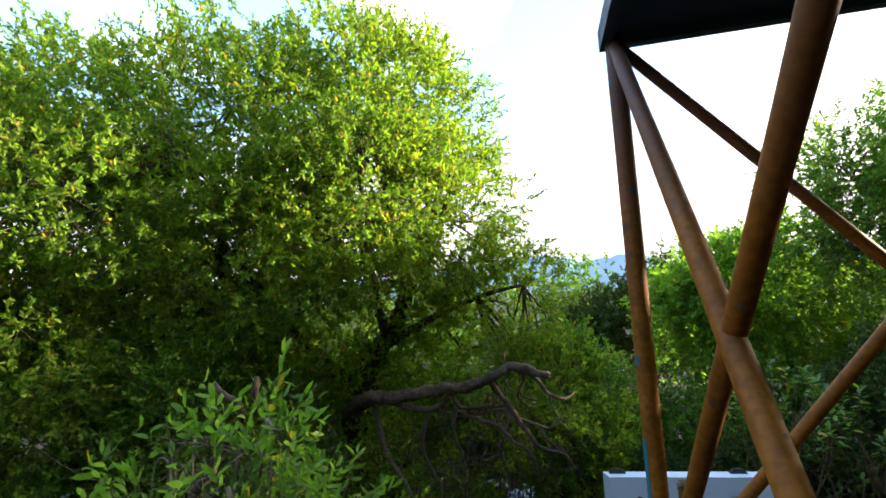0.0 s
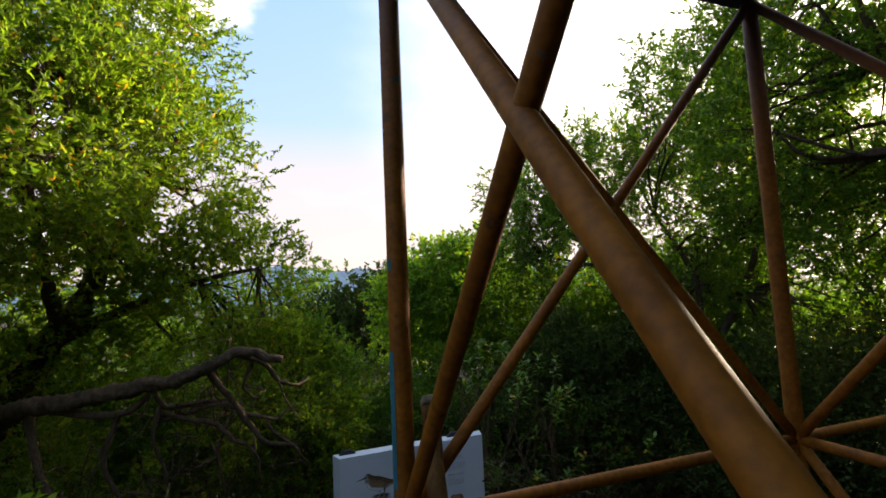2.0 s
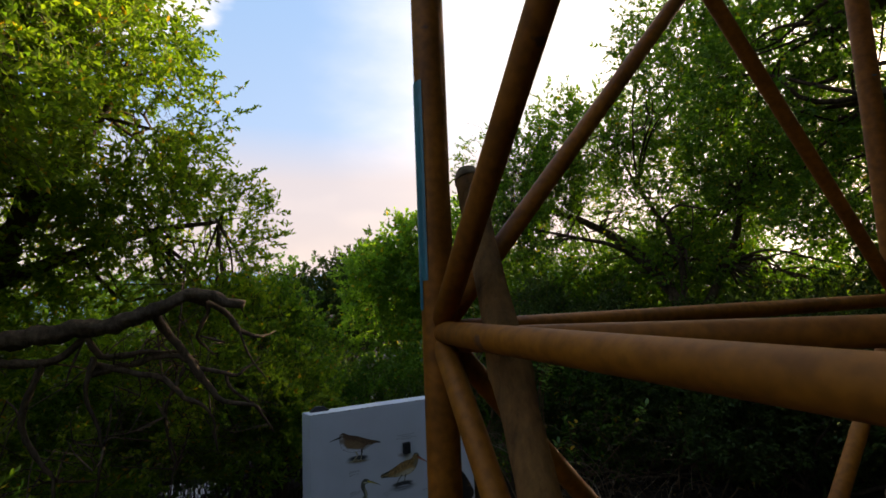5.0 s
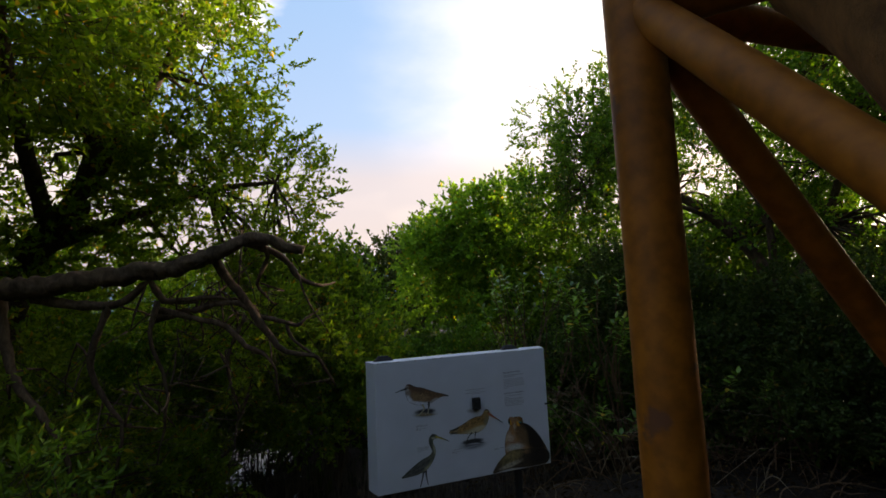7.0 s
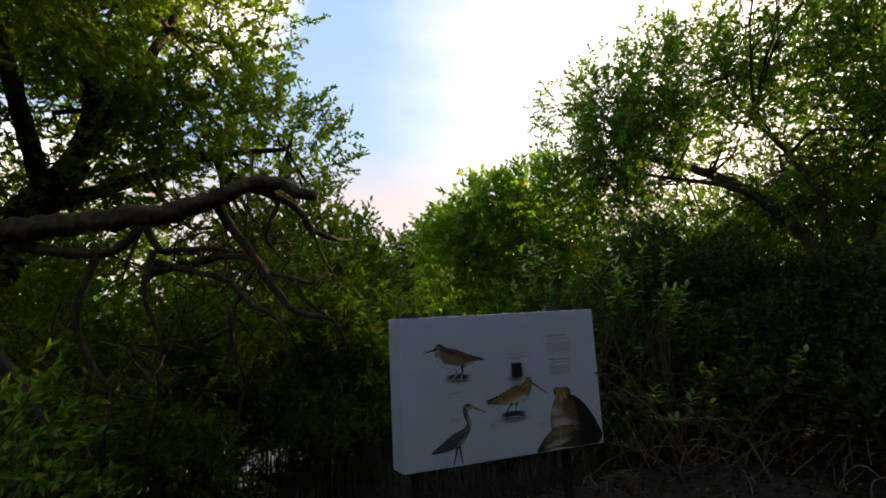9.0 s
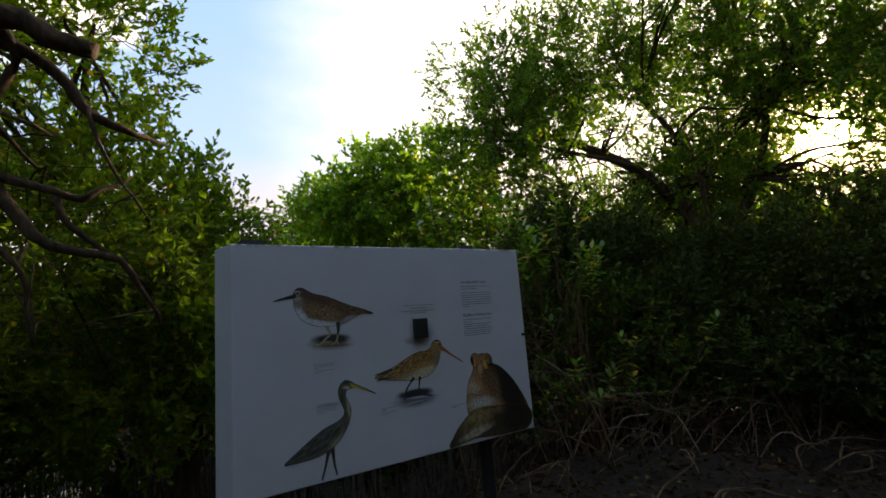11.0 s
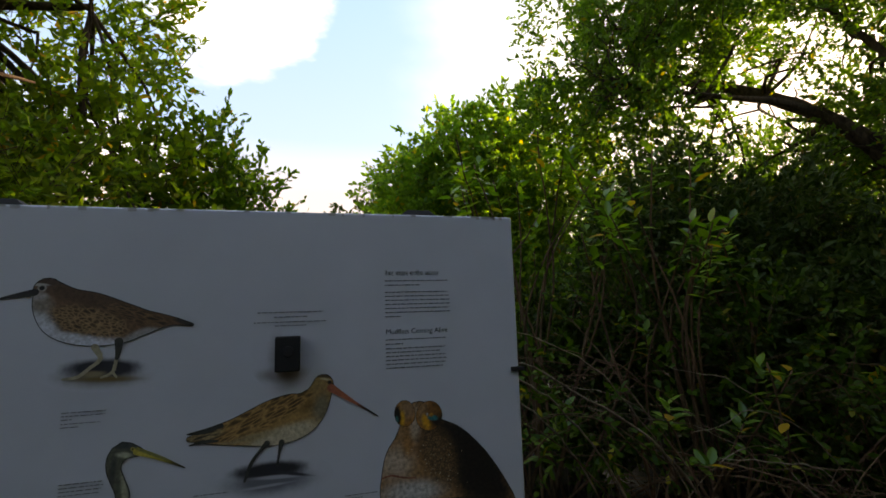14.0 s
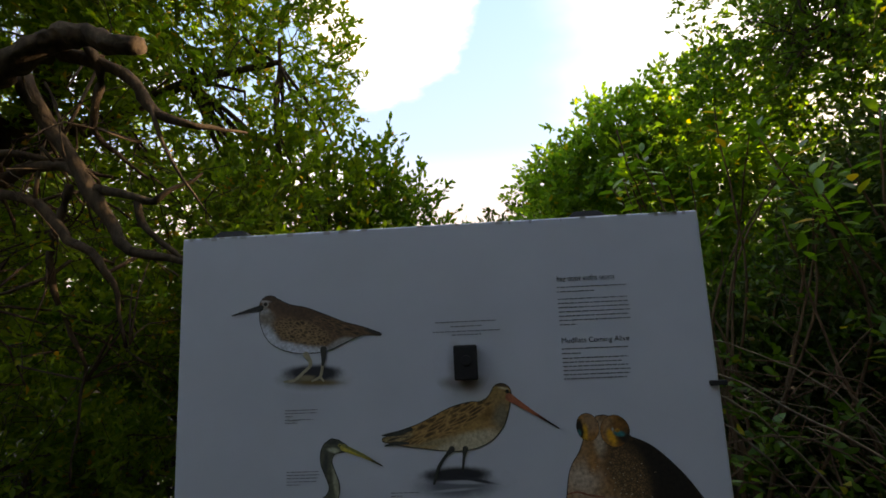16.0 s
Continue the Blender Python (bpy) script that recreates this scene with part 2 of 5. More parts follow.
def spot_mask(n, l, spot, ragged=0.18, grain=40.0):
    """A soft ellipse (x, z, half length, half height, tilt, softness) on the board's face, as a factor."""
    x, z, rx, rz, tilt, soft = spot
    co = n.new("ShaderNodeTexCoord")
    mp = n.new("ShaderNodeMapping")
    mp.vector_type = "TEXTURE"
    mp.inputs["Location"].default_value = (x, 0, z)
    mp.inputs["Rotation"].default_value = (0, -radians(tilt), 0)
    mp.inputs["Scale"].default_value = (rx, 5000, rz)
    l.new(co.outputs["Object"], mp.inputs["Vector"])
    ln = n.new("ShaderNodeVectorMath")
    ln.operation = "LENGTH"
    l.new(mp.outputs["Vector"], ln.inputs[0])
    wob = n.new("ShaderNodeMath")
    wob.operation = "MULTIPLY_ADD"
    wob.inputs[1].default_value = ragged * 2
    l.new(noise_node(n, l, grain, 4.0), wob.inputs[0])
    l.new(ln.outputs["Value"], wob.inputs[2])
    m = n.new("ShaderNodeMapRange")
    m.interpolation_type = "SMOOTHSTEP"
    m.inputs["From Min"].default_value, m.inputs["From Max"].default_value = 1 + ragged + soft, 1 + ragged - soft
    l.new(wob.outputs["Value"], m.inputs["Value"])
    return m.outputs["Result"]


def print_paint(name, base, spots, plumes=(), grain=120.0, depth=0.35):
    """A printed painting: soft spots of colour over a base, rows of pale-edged feathers, and fine grain."""
    mat, n, l, b = material(name)
    col = base
    for spot, colour in spots:
        col = mix_node(n, l, spot_mask(n, l, spot), col, colour)
    for spot, tilt, size, pale, dark in plumes:
        co = n.new("ShaderNodeTexCoord")
        mp = n.new("ShaderNodeMapping")
        mp.vector_type = "TEXTURE"
        mp.inputs["Rotation"].default_value = (0, -radians(tilt), 0)
        mp.inputs["Scale"].default_value = (size[0], 5000, size[1])
        l.new(co.outputs["Object"], mp.inputs["Vector"])
        vo = n.new("ShaderNodeTexVoronoi")
        vo.feature = "DISTANCE_TO_EDGE"
        vo.inputs["Scale"].default_value = 1.0
        l.new(mp.outputs["Vector"], vo.inputs["Vector"])
        row = ramp_node(n, l, vo.outputs["Distance"], [(0.03, pale), (0.16, tuple((p + 2 * d) / 3 for p, d in zip(pale, dark))), (0.42, dark)])
        col = mix_node(n, l, spot_mask(n, l, spot), col, row)
    fine = ramp_node(n, l, noise_node(n, l, grain, 6.0), [(0.3, (1 - depth,) * 3), (0.7, (1 + depth * 0.6,) * 3)])
    l.new(mix_node(n, l, 1.0, col, fine, "MULTIPLY"), b.inputs["Base Color"])
    b.inputs["Roughness"].default_value = 0.55
    return mat


PALE = tuple(c * 1.1 for c in BOARD)
SANDPIPER = print_paint("print_sandpiper", (0.150, 0.082, 0.046), [
    ((1.50, 1.50, 0.17, 0.030, -20, 0.5), (0.085, 0.046, 0.028)),
    ((1.350, 1.440, 0.075, 0.028, -56, 0.5), PALE),
    ((1.47, 1.376, 0.115, 0.028, -8, 0.3), PALE),
    ((1.345, 1.492, 0.030, 0.026, -40, 0.6), (0.24, 0.20, 0.17)),
    ((1.612, 1.392, 0.060, 0.018, 22, 0.4), (0.30, 0.29, 0.28)),
    ((1.335, 1.520, 0.024, 0.012, -10, 0.5), (0.36, 0.34, 0.33)),
    ((1.362, 1.567, 0.042, 0.015, -8, 0.4), (0.07, 0.040, 0.028)),
    ((1.338, 1.553, 0.024, 0.0045, -4, 0.4), (0.40, 0.38, 0.36)),
    ((1.325, 1.538, 0.016, 0.0035, 0, 0.5), (0.05, 0.03, 0.02)),
    ((1.344, 1.543, 0.0115, 0.0105, 0, 0.25), (0.36, 0.34, 0.31)),
    ((1.344, 1.543, 0.0075, 0.0075, 0, 0.2), (0.006, 0.005, 0.005)),
    ((1.735, 1.428, 0.040, 0.008, -18, 0.4), (0.03, 0.024, 0.022)),
], [
    ((1.475, 1.437, 0.105, 0.042, -16, 0.25), -20, (0.018, 0.009), (0.31, 0.19, 0.095), (0.045, 0.023, 0.010)),
    ((1.60, 1.452, 0.10, 0.022, -21, 0.35), -21, (0.040, 0.008), (0.18, 0.10, 0.05), (0.026, 0.015, 0.010)),
])
GODWIT = print_paint("print_godwit", (0.36, 0.21, 0.07), [
    ((2.04, 1.050, 0.12, 0.032, 12, 0.4), (0.50, 0.43, 0.30)),
    ((1.88, 1.052, 0.12, 0.012, 4, 0.5), (0.34, 0.26, 0.14)),
    ((2.155, 1.135, 0.032, 0.05, 10, 0.6), (0.20, 0.165, 0.105)),
    ((2.10, 1.155, 0.035, 0.030, 0, 0.6), (0.20, 0.105, 0.028)),
    ((2.145, 1.198, 0.040, 0.024, 60, 0.5), (0.32, 0.20, 0.075)),
    ((2.162, 1.236, 0.036, 0.011, -8, 0.4), (0.085, 0.055, 0.028)),
    ((2.168, 1.222, 0.018, 0.004, -12, 0.3), (0.48, 0.40, 0.24)),
    ((2.186, 1.206, 0.018, 0.004, -25, 0.4), (0.07, 0.045, 0.02)),
    ((2.181, 1.211, 0.0065, 0.0065, 0, 0.2), (0.006, 0.005, 0.004)),
], [
    ((1.955, 1.118, 0.175, 0.042, 20, 0.16), 27, (0.052, 0.0115), (0.42, 0.24, 0.085), (0.038, 0.018, 0.006)),
    ((1.80, 1.072, 0.055, 0.018, 14, 0.3), 12, (0.05, 0.007), (0.36, 0.26, 0.13), (0.018, 0.013, 0.010)),
])
EGRET_PAINT = print_paint("print_egret", (0.10, 0.105, 0.075), [
    ((1.33, 0.76, 0.12, 0.030, 25, 0.5), (0.035, 0.042, 0.045)),
    ((1.44, 0.82, 0.10, 0.025, 28, 0.5), (0.075, 0.085, 0.075)),
    ((1.52, 0.80, 0.035, 0.06, -20, 0.5), (0.30, 0.29, 0.17)),
    ((1.592, 0.925, 0.008, 0.07, 8, 0.6), (0.33, 0.32, 0.22)),
    ((1.555, 0.985, 0.008, 0.06, -6, 0.6), (0.05, 0.055, 0.05)),
    ((1.575, 1.070, 0.035, 0.010, -10, 0.5), (0.045, 0.05, 0.05)),
    ((1.585, 1.040, 0.020, 0.008, -10, 0.5), (0.40, 0.40, 0.30)),
    ((1.606, 1.055, 0.006, 0.0055, 0, 0.2), (0.42, 0.36, 0.08)),
    ((1.606, 1.055, 0.003, 0.003, 0, 0.2), (0.004, 0.004, 0.004)),
], [((1.42, 0.79, 0.16, 0.045, 25, 0.3), 32, (0.07, 0.013), (0.11, 0.115, 0.10), (0.022, 0.026, 0.028))])
FISH = print_paint("print_mudskipper", (0.32, 0.17, 0.075), [
    ((2.49, 1.00, 0.050, 0.10, 0, 0.7), (0.28, 0.135, 0.048)),
    ((2.405, 0.925, 0.055, 0.05, 0, 0.7), (0.48, 0.36, 0.27)),
    ((2.46, 0.825, 0.10, 0.035, 0, 0.6), (0.48, 0.46, 0.44)),
    ((2.475, 1.045, 0.020, 0.055, 0, 0.6), (0.46, 0.36, 0.27)),
    ((2.515, 0.965, 0.030, 0.05, 25, 0.7), (0.14, 0.070, 0.026)),
    ((2.445, 0.975, 0.018, 0.03, 0, 0.7), (0.36, 0.17, 0.055)),
    ((2.67, 0.90, 0.24, 0.095, -52, 0.35), (0.016, 0.012, 0.009)),
    ((2.56, 1.00, 0.06, 0.035, -40, 0.5), (0.028, 0.018, 0.011)),
], [((2.555, 0.93, 0.055, 0.10, 20, 0.5), 0, (0.008, 0.008), (0.07, 0.040, 0.020), (0.27, 0.155, 0.068))], 80.0, 0.55)
EYE_LEFT = print_paint("print_orange_eye", (0.40, 0.17, 0.035), [
    ((2.448, 1.100, 0.030, 0.034, 0, 0.6), (0.30, 0.17, 0.09)),
    ((2.424, 1.068, 0.012, 0.030, -8, 0.4), (0.60, 0.30, 0.02)),
    ((2.411, 1.082, 0.012, 0.034, 6, 0.35), (0.012, 0.009, 0.006)),
    ((2.408, 1.070, 0.006, 0.010, 0, 0.5), (0.02, 0.16, 0.17)),
], (), 90.0, 0.5)
EYE_RIGHT = print_paint("print_amber_eye", (0.36, 0.15, 0.03), [
    ((2.505, 1.085, 0.022, 0.036, 0, 0.6), (0.32, 0.18, 0.09)),
    ((2.513, 1.053, 0.014, 0.026, 20, 0.5), (0.62, 0.30, 0.02)),
    ((2.553, 1.072, 0.028, 0.044, 0, 0.4), (0.022, 0.013, 0.008)),
    ((2.545, 1.088, 0.030, 0.022, 0, 0.6), (0.20, 0.085, 0.020)),
    ((2.537, 1.064, 0.018, 0.009, -8, 0.4), (0.015, 0.20, 0.22)),
    ((2.532, 1.074, 0.008, 0.006, 0, 0.4), (0.45, 0.22, 0.03)),
    ((2.517, 1.078, 0.0035, 0.005, 0, 0.4), (0.42, 0.46, 0.48)),
], (), 90.0, 0.5)
ROCK = print_paint("print_rock", (0.05, 0.035, 0.022), [
    ((2.42, 0.735, 0.11, 0.055, 18, 0.6), (0.27, 0.20, 0.085)),
    ((2.35, 0.70, 0.06, 0.03, 35, 0.6), (0.16, 0.13, 0.06)),
    ((2.40, 0.66, 0.12, 0.022, 12, 0.5), (0.38, 0.33, 0.25)),
    ((2.60, 0.76, 0.05, 0.02, 0, 0.6), (0.22, 0.13, 0.06)),
    ((2.73, 0.70, 0.13, 0.10, 0, 0.5), (0.018, 0.013, 0.010)),
], (), 45.0, 0.6)
BILL_RED = print_paint("print_red_bill", (0.40, 0.115, 0.06), [((2.335, 1.090, 0.065, 0.03, -32, 0.5), (0.012, 0.008, 0.007))])
BILL_YELLOW = print_paint("print_yellow_bill", (0.50, 0.40, 0.07), [((1.74, 0.99, 0.05, 0.02, -26, 0.6), (0.05, 0.04, 0.015)), ((1.66, 1.035, 0.06, 0.005, -26, 0.5), (0.20, 0.19, 0.06))])
LEG_PALE = plain("print_pale_leg", (0.36, 0.32, 0.22), 0.6, 90, 0.4, 0.0, 0)
LEG_DARK = plain("print_dark_leg", (0.035, 0.036, 0.032), 0.6, 90, 0.5, 0.0, 0)
LIP = plain("print_red_lip", (0.26, 0.085, 0.045), 0.6, 90, 0.4, 0.0, 0)

# ---- mesh helpers ----


def mesh_object(name, verts, tris, mat, parent=None, label="", smooth=False):
    """One mesh object from arrays of corners and triangles (or quads)."""
    me = bpy.data.meshes.new(name)
    verts, tris = np.asarray(verts, dtype=np.float32), np.asarray(tris, dtype=np.int32)
    k = tris.shape[1]
    me.vertices.add(len(verts))
    me.vertices.foreach_set("co", verts.ravel())
    me.loops.add(tris.size)
    me.loops.foreach_set("vertex_index", tris.ravel())
    me.polygons.add(len(tris))
    me.polygons.foreach_set("loop_start", np.arange(0, tris.size, k, dtype=np.int32))
    if smooth:
        me.polygons.foreach_set("use_smooth", np.ones(len(tris), dtype=bool))
    me.update(calc_edges=True)
    me.materials.append(mat)
    ob = new(name, me)
    if parent:
        ob.parent = parent
    if label:
        ob["label"] = label
    return ob


def part(name, bm, mat, parent=None, label="", smooth=False):
    """Links a bmesh as one mesh object under a thing or a part."""
    me = bpy.data.meshes.new(name)
    if smooth:
        for f in bm.faces:
            f.smooth = True
    bm.to_mesh(me)
    bm.free()
    me.materials.append(mat)
    ob = new(name, me)
    if parent:
        ob.parent = parent
    if label:
        ob["label"] = label
    return ob


def thing(name, place, label, category, group="", kind=""):
    """The Empty at a thing's base; its parts are given in the world and hang under it."""
    ob = new(name)
    ob.empty_display_size = 0.1
    ob.location = place
    tagged(ob, label, category, group, kind)
    return ob


def under(ob, parent):
    """Hangs a part whose mesh is in world places under a thing that has been moved."""
    ob.parent = parent
    ob.matrix_parent_inverse = Matrix.Translation(-Vector(parent.location))
    return ob


def box(bm, lo, hi, bevel=0.0):
    lo, hi = Vector(lo), Vector(hi)
    made = bmesh.ops.create_cube(bm, size=1.0, matrix=Matrix.Translation((lo + hi) / 2) @ Matrix.Diagonal((*(hi - lo), 1)))
    if bevel:
        edges = list({e for v in made["verts"] for e in v.link_edges})
        bmesh.ops.bevel(bm, geom=edges, offset=bevel, segments=2, affect="EDGES", profile=0.5)


def smooth_line(points, step=0.12):
    """A Catmull-Rom line through points (x, y, z, radius)."""
    p = np.array([points[0], *points, points[-1]], dtype=float)
    p[0], p[-1] = 2 * p[1] - p[2], 2 * p[-2] - p[-3]
    out = []
    for i in range(1, len(p) - 2):
        a, b, c, d = p[i - 1], p[i], p[i + 1], p[i + 2]
        n = max(2, int(np.linalg.norm(c[:3] - b[:3]) / step))
        t = np.linspace(0, 1, n, endpoint=False)[:, None]
        out.append(0.5 * (2 * b + (c - a) * t + (2 * a - 5 * b + 4 * c - d) * t ** 2 + (3 * b - a - 3 * c + d) * t ** 3))
    out.append(p[-2][None])
    line = np.concatenate(out)
    line[:, 3] = np.maximum(line[:, 3], 0.002)
    return line


def tube_arrays(line, sides, rng, rough=0.12, wander=0.0):
    """Corners and triangles of a tapering tube along a line, with uneven girth and closed ends."""
    n = len(line)
    c, r = line[:, :3].copy(), line[:, 3]
    if wander:
        c += np.cumsum(rng.normal(0, wander, (n, 3)), axis=0) * np.linspace(0, 1, n)[:, None]
    t = np.gradient(c, axis=0)
    t /= np.linalg.norm(t, axis=1)[:, None] + 1e-9
    ref = np.where(np.abs(t[:, 2:3]) > 0.9, [[1.0, 0, 0]], [[0, 0, 1.0]])
    u = np.cross(t, ref)
    u /= np.linalg.norm(u, axis=1)[:, None] + 1e-9
    v = np.cross(t, u)
    a = np.arange(sides) * 2 * np.pi / sides
    girth = r[:, None] * (1 + rng.uniform(-rough, rough, (n, sides)))
    ring = c[:, None] + girth[..., None] * (np.cos(a)[None, :, None] * u[:, None] + np.sin(a)[None, :, None] * v[:, None])
    verts = np.concatenate([ring.reshape(-1, 3), c[:1], c[-1:]])
    i, j = np.meshgrid(np.arange(n - 1), np.arange(sides), indexing="ij")
    q0, q1 = i * sides + j, i * sides + (j + 1) % sides
    tris = np.concatenate([np.stack([q0, q1, q1 + sides], -1).reshape(-1, 3), np.stack([q0, q1 + sides, q0 + sides], -1).reshape(-1, 3)])
    k = np.arange(sides)
    cap0 = np.stack([np.full(sides, n * sides), (k + 1) % sides, k], -1)
    e = (n - 1) * sides
    cap1 = np.stack([np.full(sides, n * sides + 1), e + k, e + (k + 1) % sides], -1)
    return verts, np.concatenate([tris, cap0, cap1])


def join_arrays(pieces):
    verts, tris, base = [], [], 0
    for v, t in pieces:
        verts.append(v)
        tris.append(t + base)
        base += len(v)
    return np.concatenate(verts), np.concatenate(tris)


def unit(v):
    return v / (np.linalg.norm(v, axis=-1, keepdims=True) + 1e-9)


def leaves_arrays(base, way, length, width, rng, oval=False):
    """Folded leaves: pointed ones of two triangles each, or oval ones of four."""
    n = len(base)
    side = unit(np.cross(way, rng.normal(size=(n, 3))))
    up = np.cross(side, way)
    ln = length * rng.uniform(0.65, 1.25, (n, 1))
    wd = width * rng.uniform(0.75, 1.2, (n, 1))
    tip = base + way * ln - up * ln * rng.uniform(0, 0.18, (n, 1))
    if oval:
        m1 = base + way * ln * 0.32 + up * wd * 0.22
        m2 = base + way * ln * 0.72 + up * wd * 0.16
        s1, s2 = side * wd * 0.47, side * wd * 0.42
        verts = np.stack([base, m1 + s1, m2 + s2, tip, m2 - s2, m1 - s1], 1).reshape(-1, 3)
        k = np.arange(n)[:, None] * 6
        return verts, np.concatenate([k + [[0, 1, 5]], k + [[1, 2, 4]], k + [[1, 4, 5]], k + [[2, 3, 4]]])
    mid = base + way * ln * 0.5 + up * wd * 0.28
    verts = np.stack([base, mid + side * wd / 2, tip, mid - side * wd / 2], 1).reshape(-1, 3)
    k = np.arange(n)[:, None] * 4
    return verts, np.concatenate([k + [[0, 1, 2]], k + [[0, 2, 3]]])


def clump_noise(p, scale, seed):
    """Smooth values between about -1 and 1 that break a crown into clumps and gaps."""
    r = np.random.default_rng(seed)
    total = np.zeros(len(p))
    for k in range(7):
        w = r.normal(size=3)
        w *= 1.6 * scale * (1 + 0.35 * k) / np.linalg.norm(w)
        total += np.sin(p @ w + r.uniform(0, 6.28)) / (1 + 0.25 * k)
    return total / 2.6


def sprays(lobes, count, rng, gap=-0.25, scale=2.2, seed=3, shell=2.4, lift=0.25):
    """Twig feet and ways in a crown made of ellipsoid lobes (x, y, z, rx, ry, rz), thinned into clumps."""
    lobes = np.array(lobes, dtype=float)
    area = (lobes[:, 3] * lobes[:, 4] * lobes[:, 5]) ** 0.72
    pick = rng.choice(len(lobes), size=count * 2, p=area / area.sum())
    out = unit(rng.normal(size=(count * 2, 3)))
    rad = rng.uniform(0.05, 1.0, (count * 2, 1)) ** (1 / shell)
    rad *= 1 + 0.16 * clump_noise(out * 2.2 + pick[:, None], 2.0, seed + 5)[:, None]
    p = lobes[pick, :3] + out * rad * lobes[pick, 3:]
    keep = clump_noise(p, scale, seed) > gap
    p, out = p[keep][:count], out[keep][:count]
    way = unit(out * 0.75 + rng.normal(size=p.shape) * 0.55 + np.array([0, 0, lift]))
    return p, way


def foliage(p, way, twig, per, length, width, rng, parent, leaf_mat, stem_mat, stem=0.004, low=-9.0, oval=False):
    """A crown: leafy twigs at p along way. Leaves are one mesh, stems another."""
    ok = p[:, 2] > low
    p, way = p[ok], way[ok]
    n = len(p)
    ln = twig * rng.uniform(0.6, 1.4, (n, 1))
    droop = np.array([0, 0, -1.0])
    s = np.linspace(0.15, 1.0, per)[None, :, None]
    spots = p[:, None] + way[:, None] * ln[:, None] * s + droop * (ln[:, None] * s) ** 2 * 0.25
    ways = unit(way[:, None] * (0.45 + 0.4 * s) + rng.normal(size=(n, per, 3)) * 0.55)
    v, t = leaves_arrays(spots.reshape(-1, 3), ways.reshape(-1, 3), length, width, rng, oval)
    tagged(under(mesh_object("crown", v, t, leaf_mat), parent), kind="stuff")
    p, way, ln, n = p[::2], way[::2], ln[::2], len(p[::2])
    a, b = p - way * ln * 0.7, p + way * ln * 0.9 + droop * ln ** 2 * 0.2
    u = unit(np.cross(way, rng.normal(size=(n, 3)))) * stem
    w = np.cross(way, u)
    ring = [u, -0.5 * u + 0.87 * w, -0.5 * u - 0.87 * w]
    v = np.stack([a + r for r in ring] + [b + 0.4 * r for r in ring], 1).reshape(-1, 3)
    k = np.arange(n)[:, None] * 6
    t = np.concatenate([k + [[i, (i + 1) % 3, 3 + (i + 1) % 3]] for i in range(3)] + [k + [[i, 3 + (i + 1) % 3, 3 + i]] for i in range(3)])
    tagged(under(mesh_object("twig", v, t, stem_mat), parent), kind="stuff")


def wood(name, points, parent, mat, rng, sides=9, step=0.12, rough=0.12, wander=0.006, label=""):
    v, t = tube_arrays(smooth_line(points, step), sides, rng, rough, wander)
    return under(mesh_object(name, v, t, mat, None, label, True), parent)


def fork_out(starts, lobes, each, rng, r0=0.035, spread=0.7):
    """Arrays of crooked side branches from places on the limbs into the crown's lobes."""
    pieces = []
    starts = np.array(starts, dtype=float)
    for lb in lobes:
        lb = np.array(lb, dtype=float)
        for _ in range(each):
            end = lb[:3] + unit(rng.normal(size=3)) * lb[3:] * spread * rng.uniform(0.5, 1)
            d = np.linalg.norm(starts[:, :3] - end, axis=1) + rng.uniform(0, 0.8, len(starts))
            a = starts[np.argmin(d)]
            m1 = a[:3] * 0.65 + end * 0.35 + rng.normal(0, 0.16, 3) + [0, 0, 0.1]
            m2 = a[:3] * 0.3 + end * 0.7 + rng.normal(0, 0.18, 3) + [0, 0, 0.1]
            r = min(r0, a[3] * 0.8)
            line = smooth_line([(*a[:3], r), (*m1, r * 0.75), (*m2, r * 0.45), (*end, r * 0.15)], 0.2)
            pieces.append(tube_arrays(line, 5, rng, 0.15, 0.012))
            for _ in range(2):
                q = line[rng.integers(len(line) // 3, len(line))]
                e2 = q[:3] + unit(rng.normal(size=3)) * rng.uniform(0.35, 0.9)
                mm = (q[:3] + e2) / 2 + rng.normal(0, 0.07, 3)
                pieces.append(tube_arrays(smooth_line([(*q[:3], q[3] * 0.7), (*mm, q[3] * 0.5), (*e2, 0.003)], 0.2), 4, rng, 0.1, 0.008))
    return join_arrays(pieces)


# ---- ground ----


def ground_height(x, y):
    """A trodden bank by the tower and the board; mud and shallow creek beyond."""
    edge = np.clip((y - 6.9 + 0.25 * np.sin(x * 1.3)) / 1.0, 0, 1)
    side = np.clip((np.abs(x - 1.5) - 3.2) / 1.5, 0, 1)
    drop = np.maximum(edge, side)
    drop = drop * drop * (3 - 2 * drop)
    rough = 0.03 * np.sin(x * 3.1 + 1) * np.sin(y * 2.7) + 0.02 * np.sin(x * 7.3) * np.sin(y * 6.1 + 2)
    return -0.36 * drop + rough * (0.4 + 0.6 * drop)


near = np.arange(-16, 26.01, 0.25)
gx = np.concatenate([[-3000, -600, -150, -60, -30, -20], near, [30, 40, 70, 160, 600, 3000]])
gy = np.concatenate([[-3000, -600, -150, -60, -20, -10], np.arange(-6, 30.01, 0.25), [35, 45, 70, 160, 600, 3000]])
mx, my = np.meshgrid(gx, gy, indexing="ij")
gv = np.stack([mx, my, ground_height(mx, my)], -1).reshape(-1, 3)
gi, gj = np.meshgrid(np.arange(len(gx) - 1), np.arange(len(gy) - 1), indexing="ij")
gk = (gi * len(gy) + gj).reshape(-1, 1)
ground = mesh_object("ground", gv, np.concatenate([gk, gk + len(gy), gk + len(gy) + 1, gk + 1], 1), MUD, None, "", True)
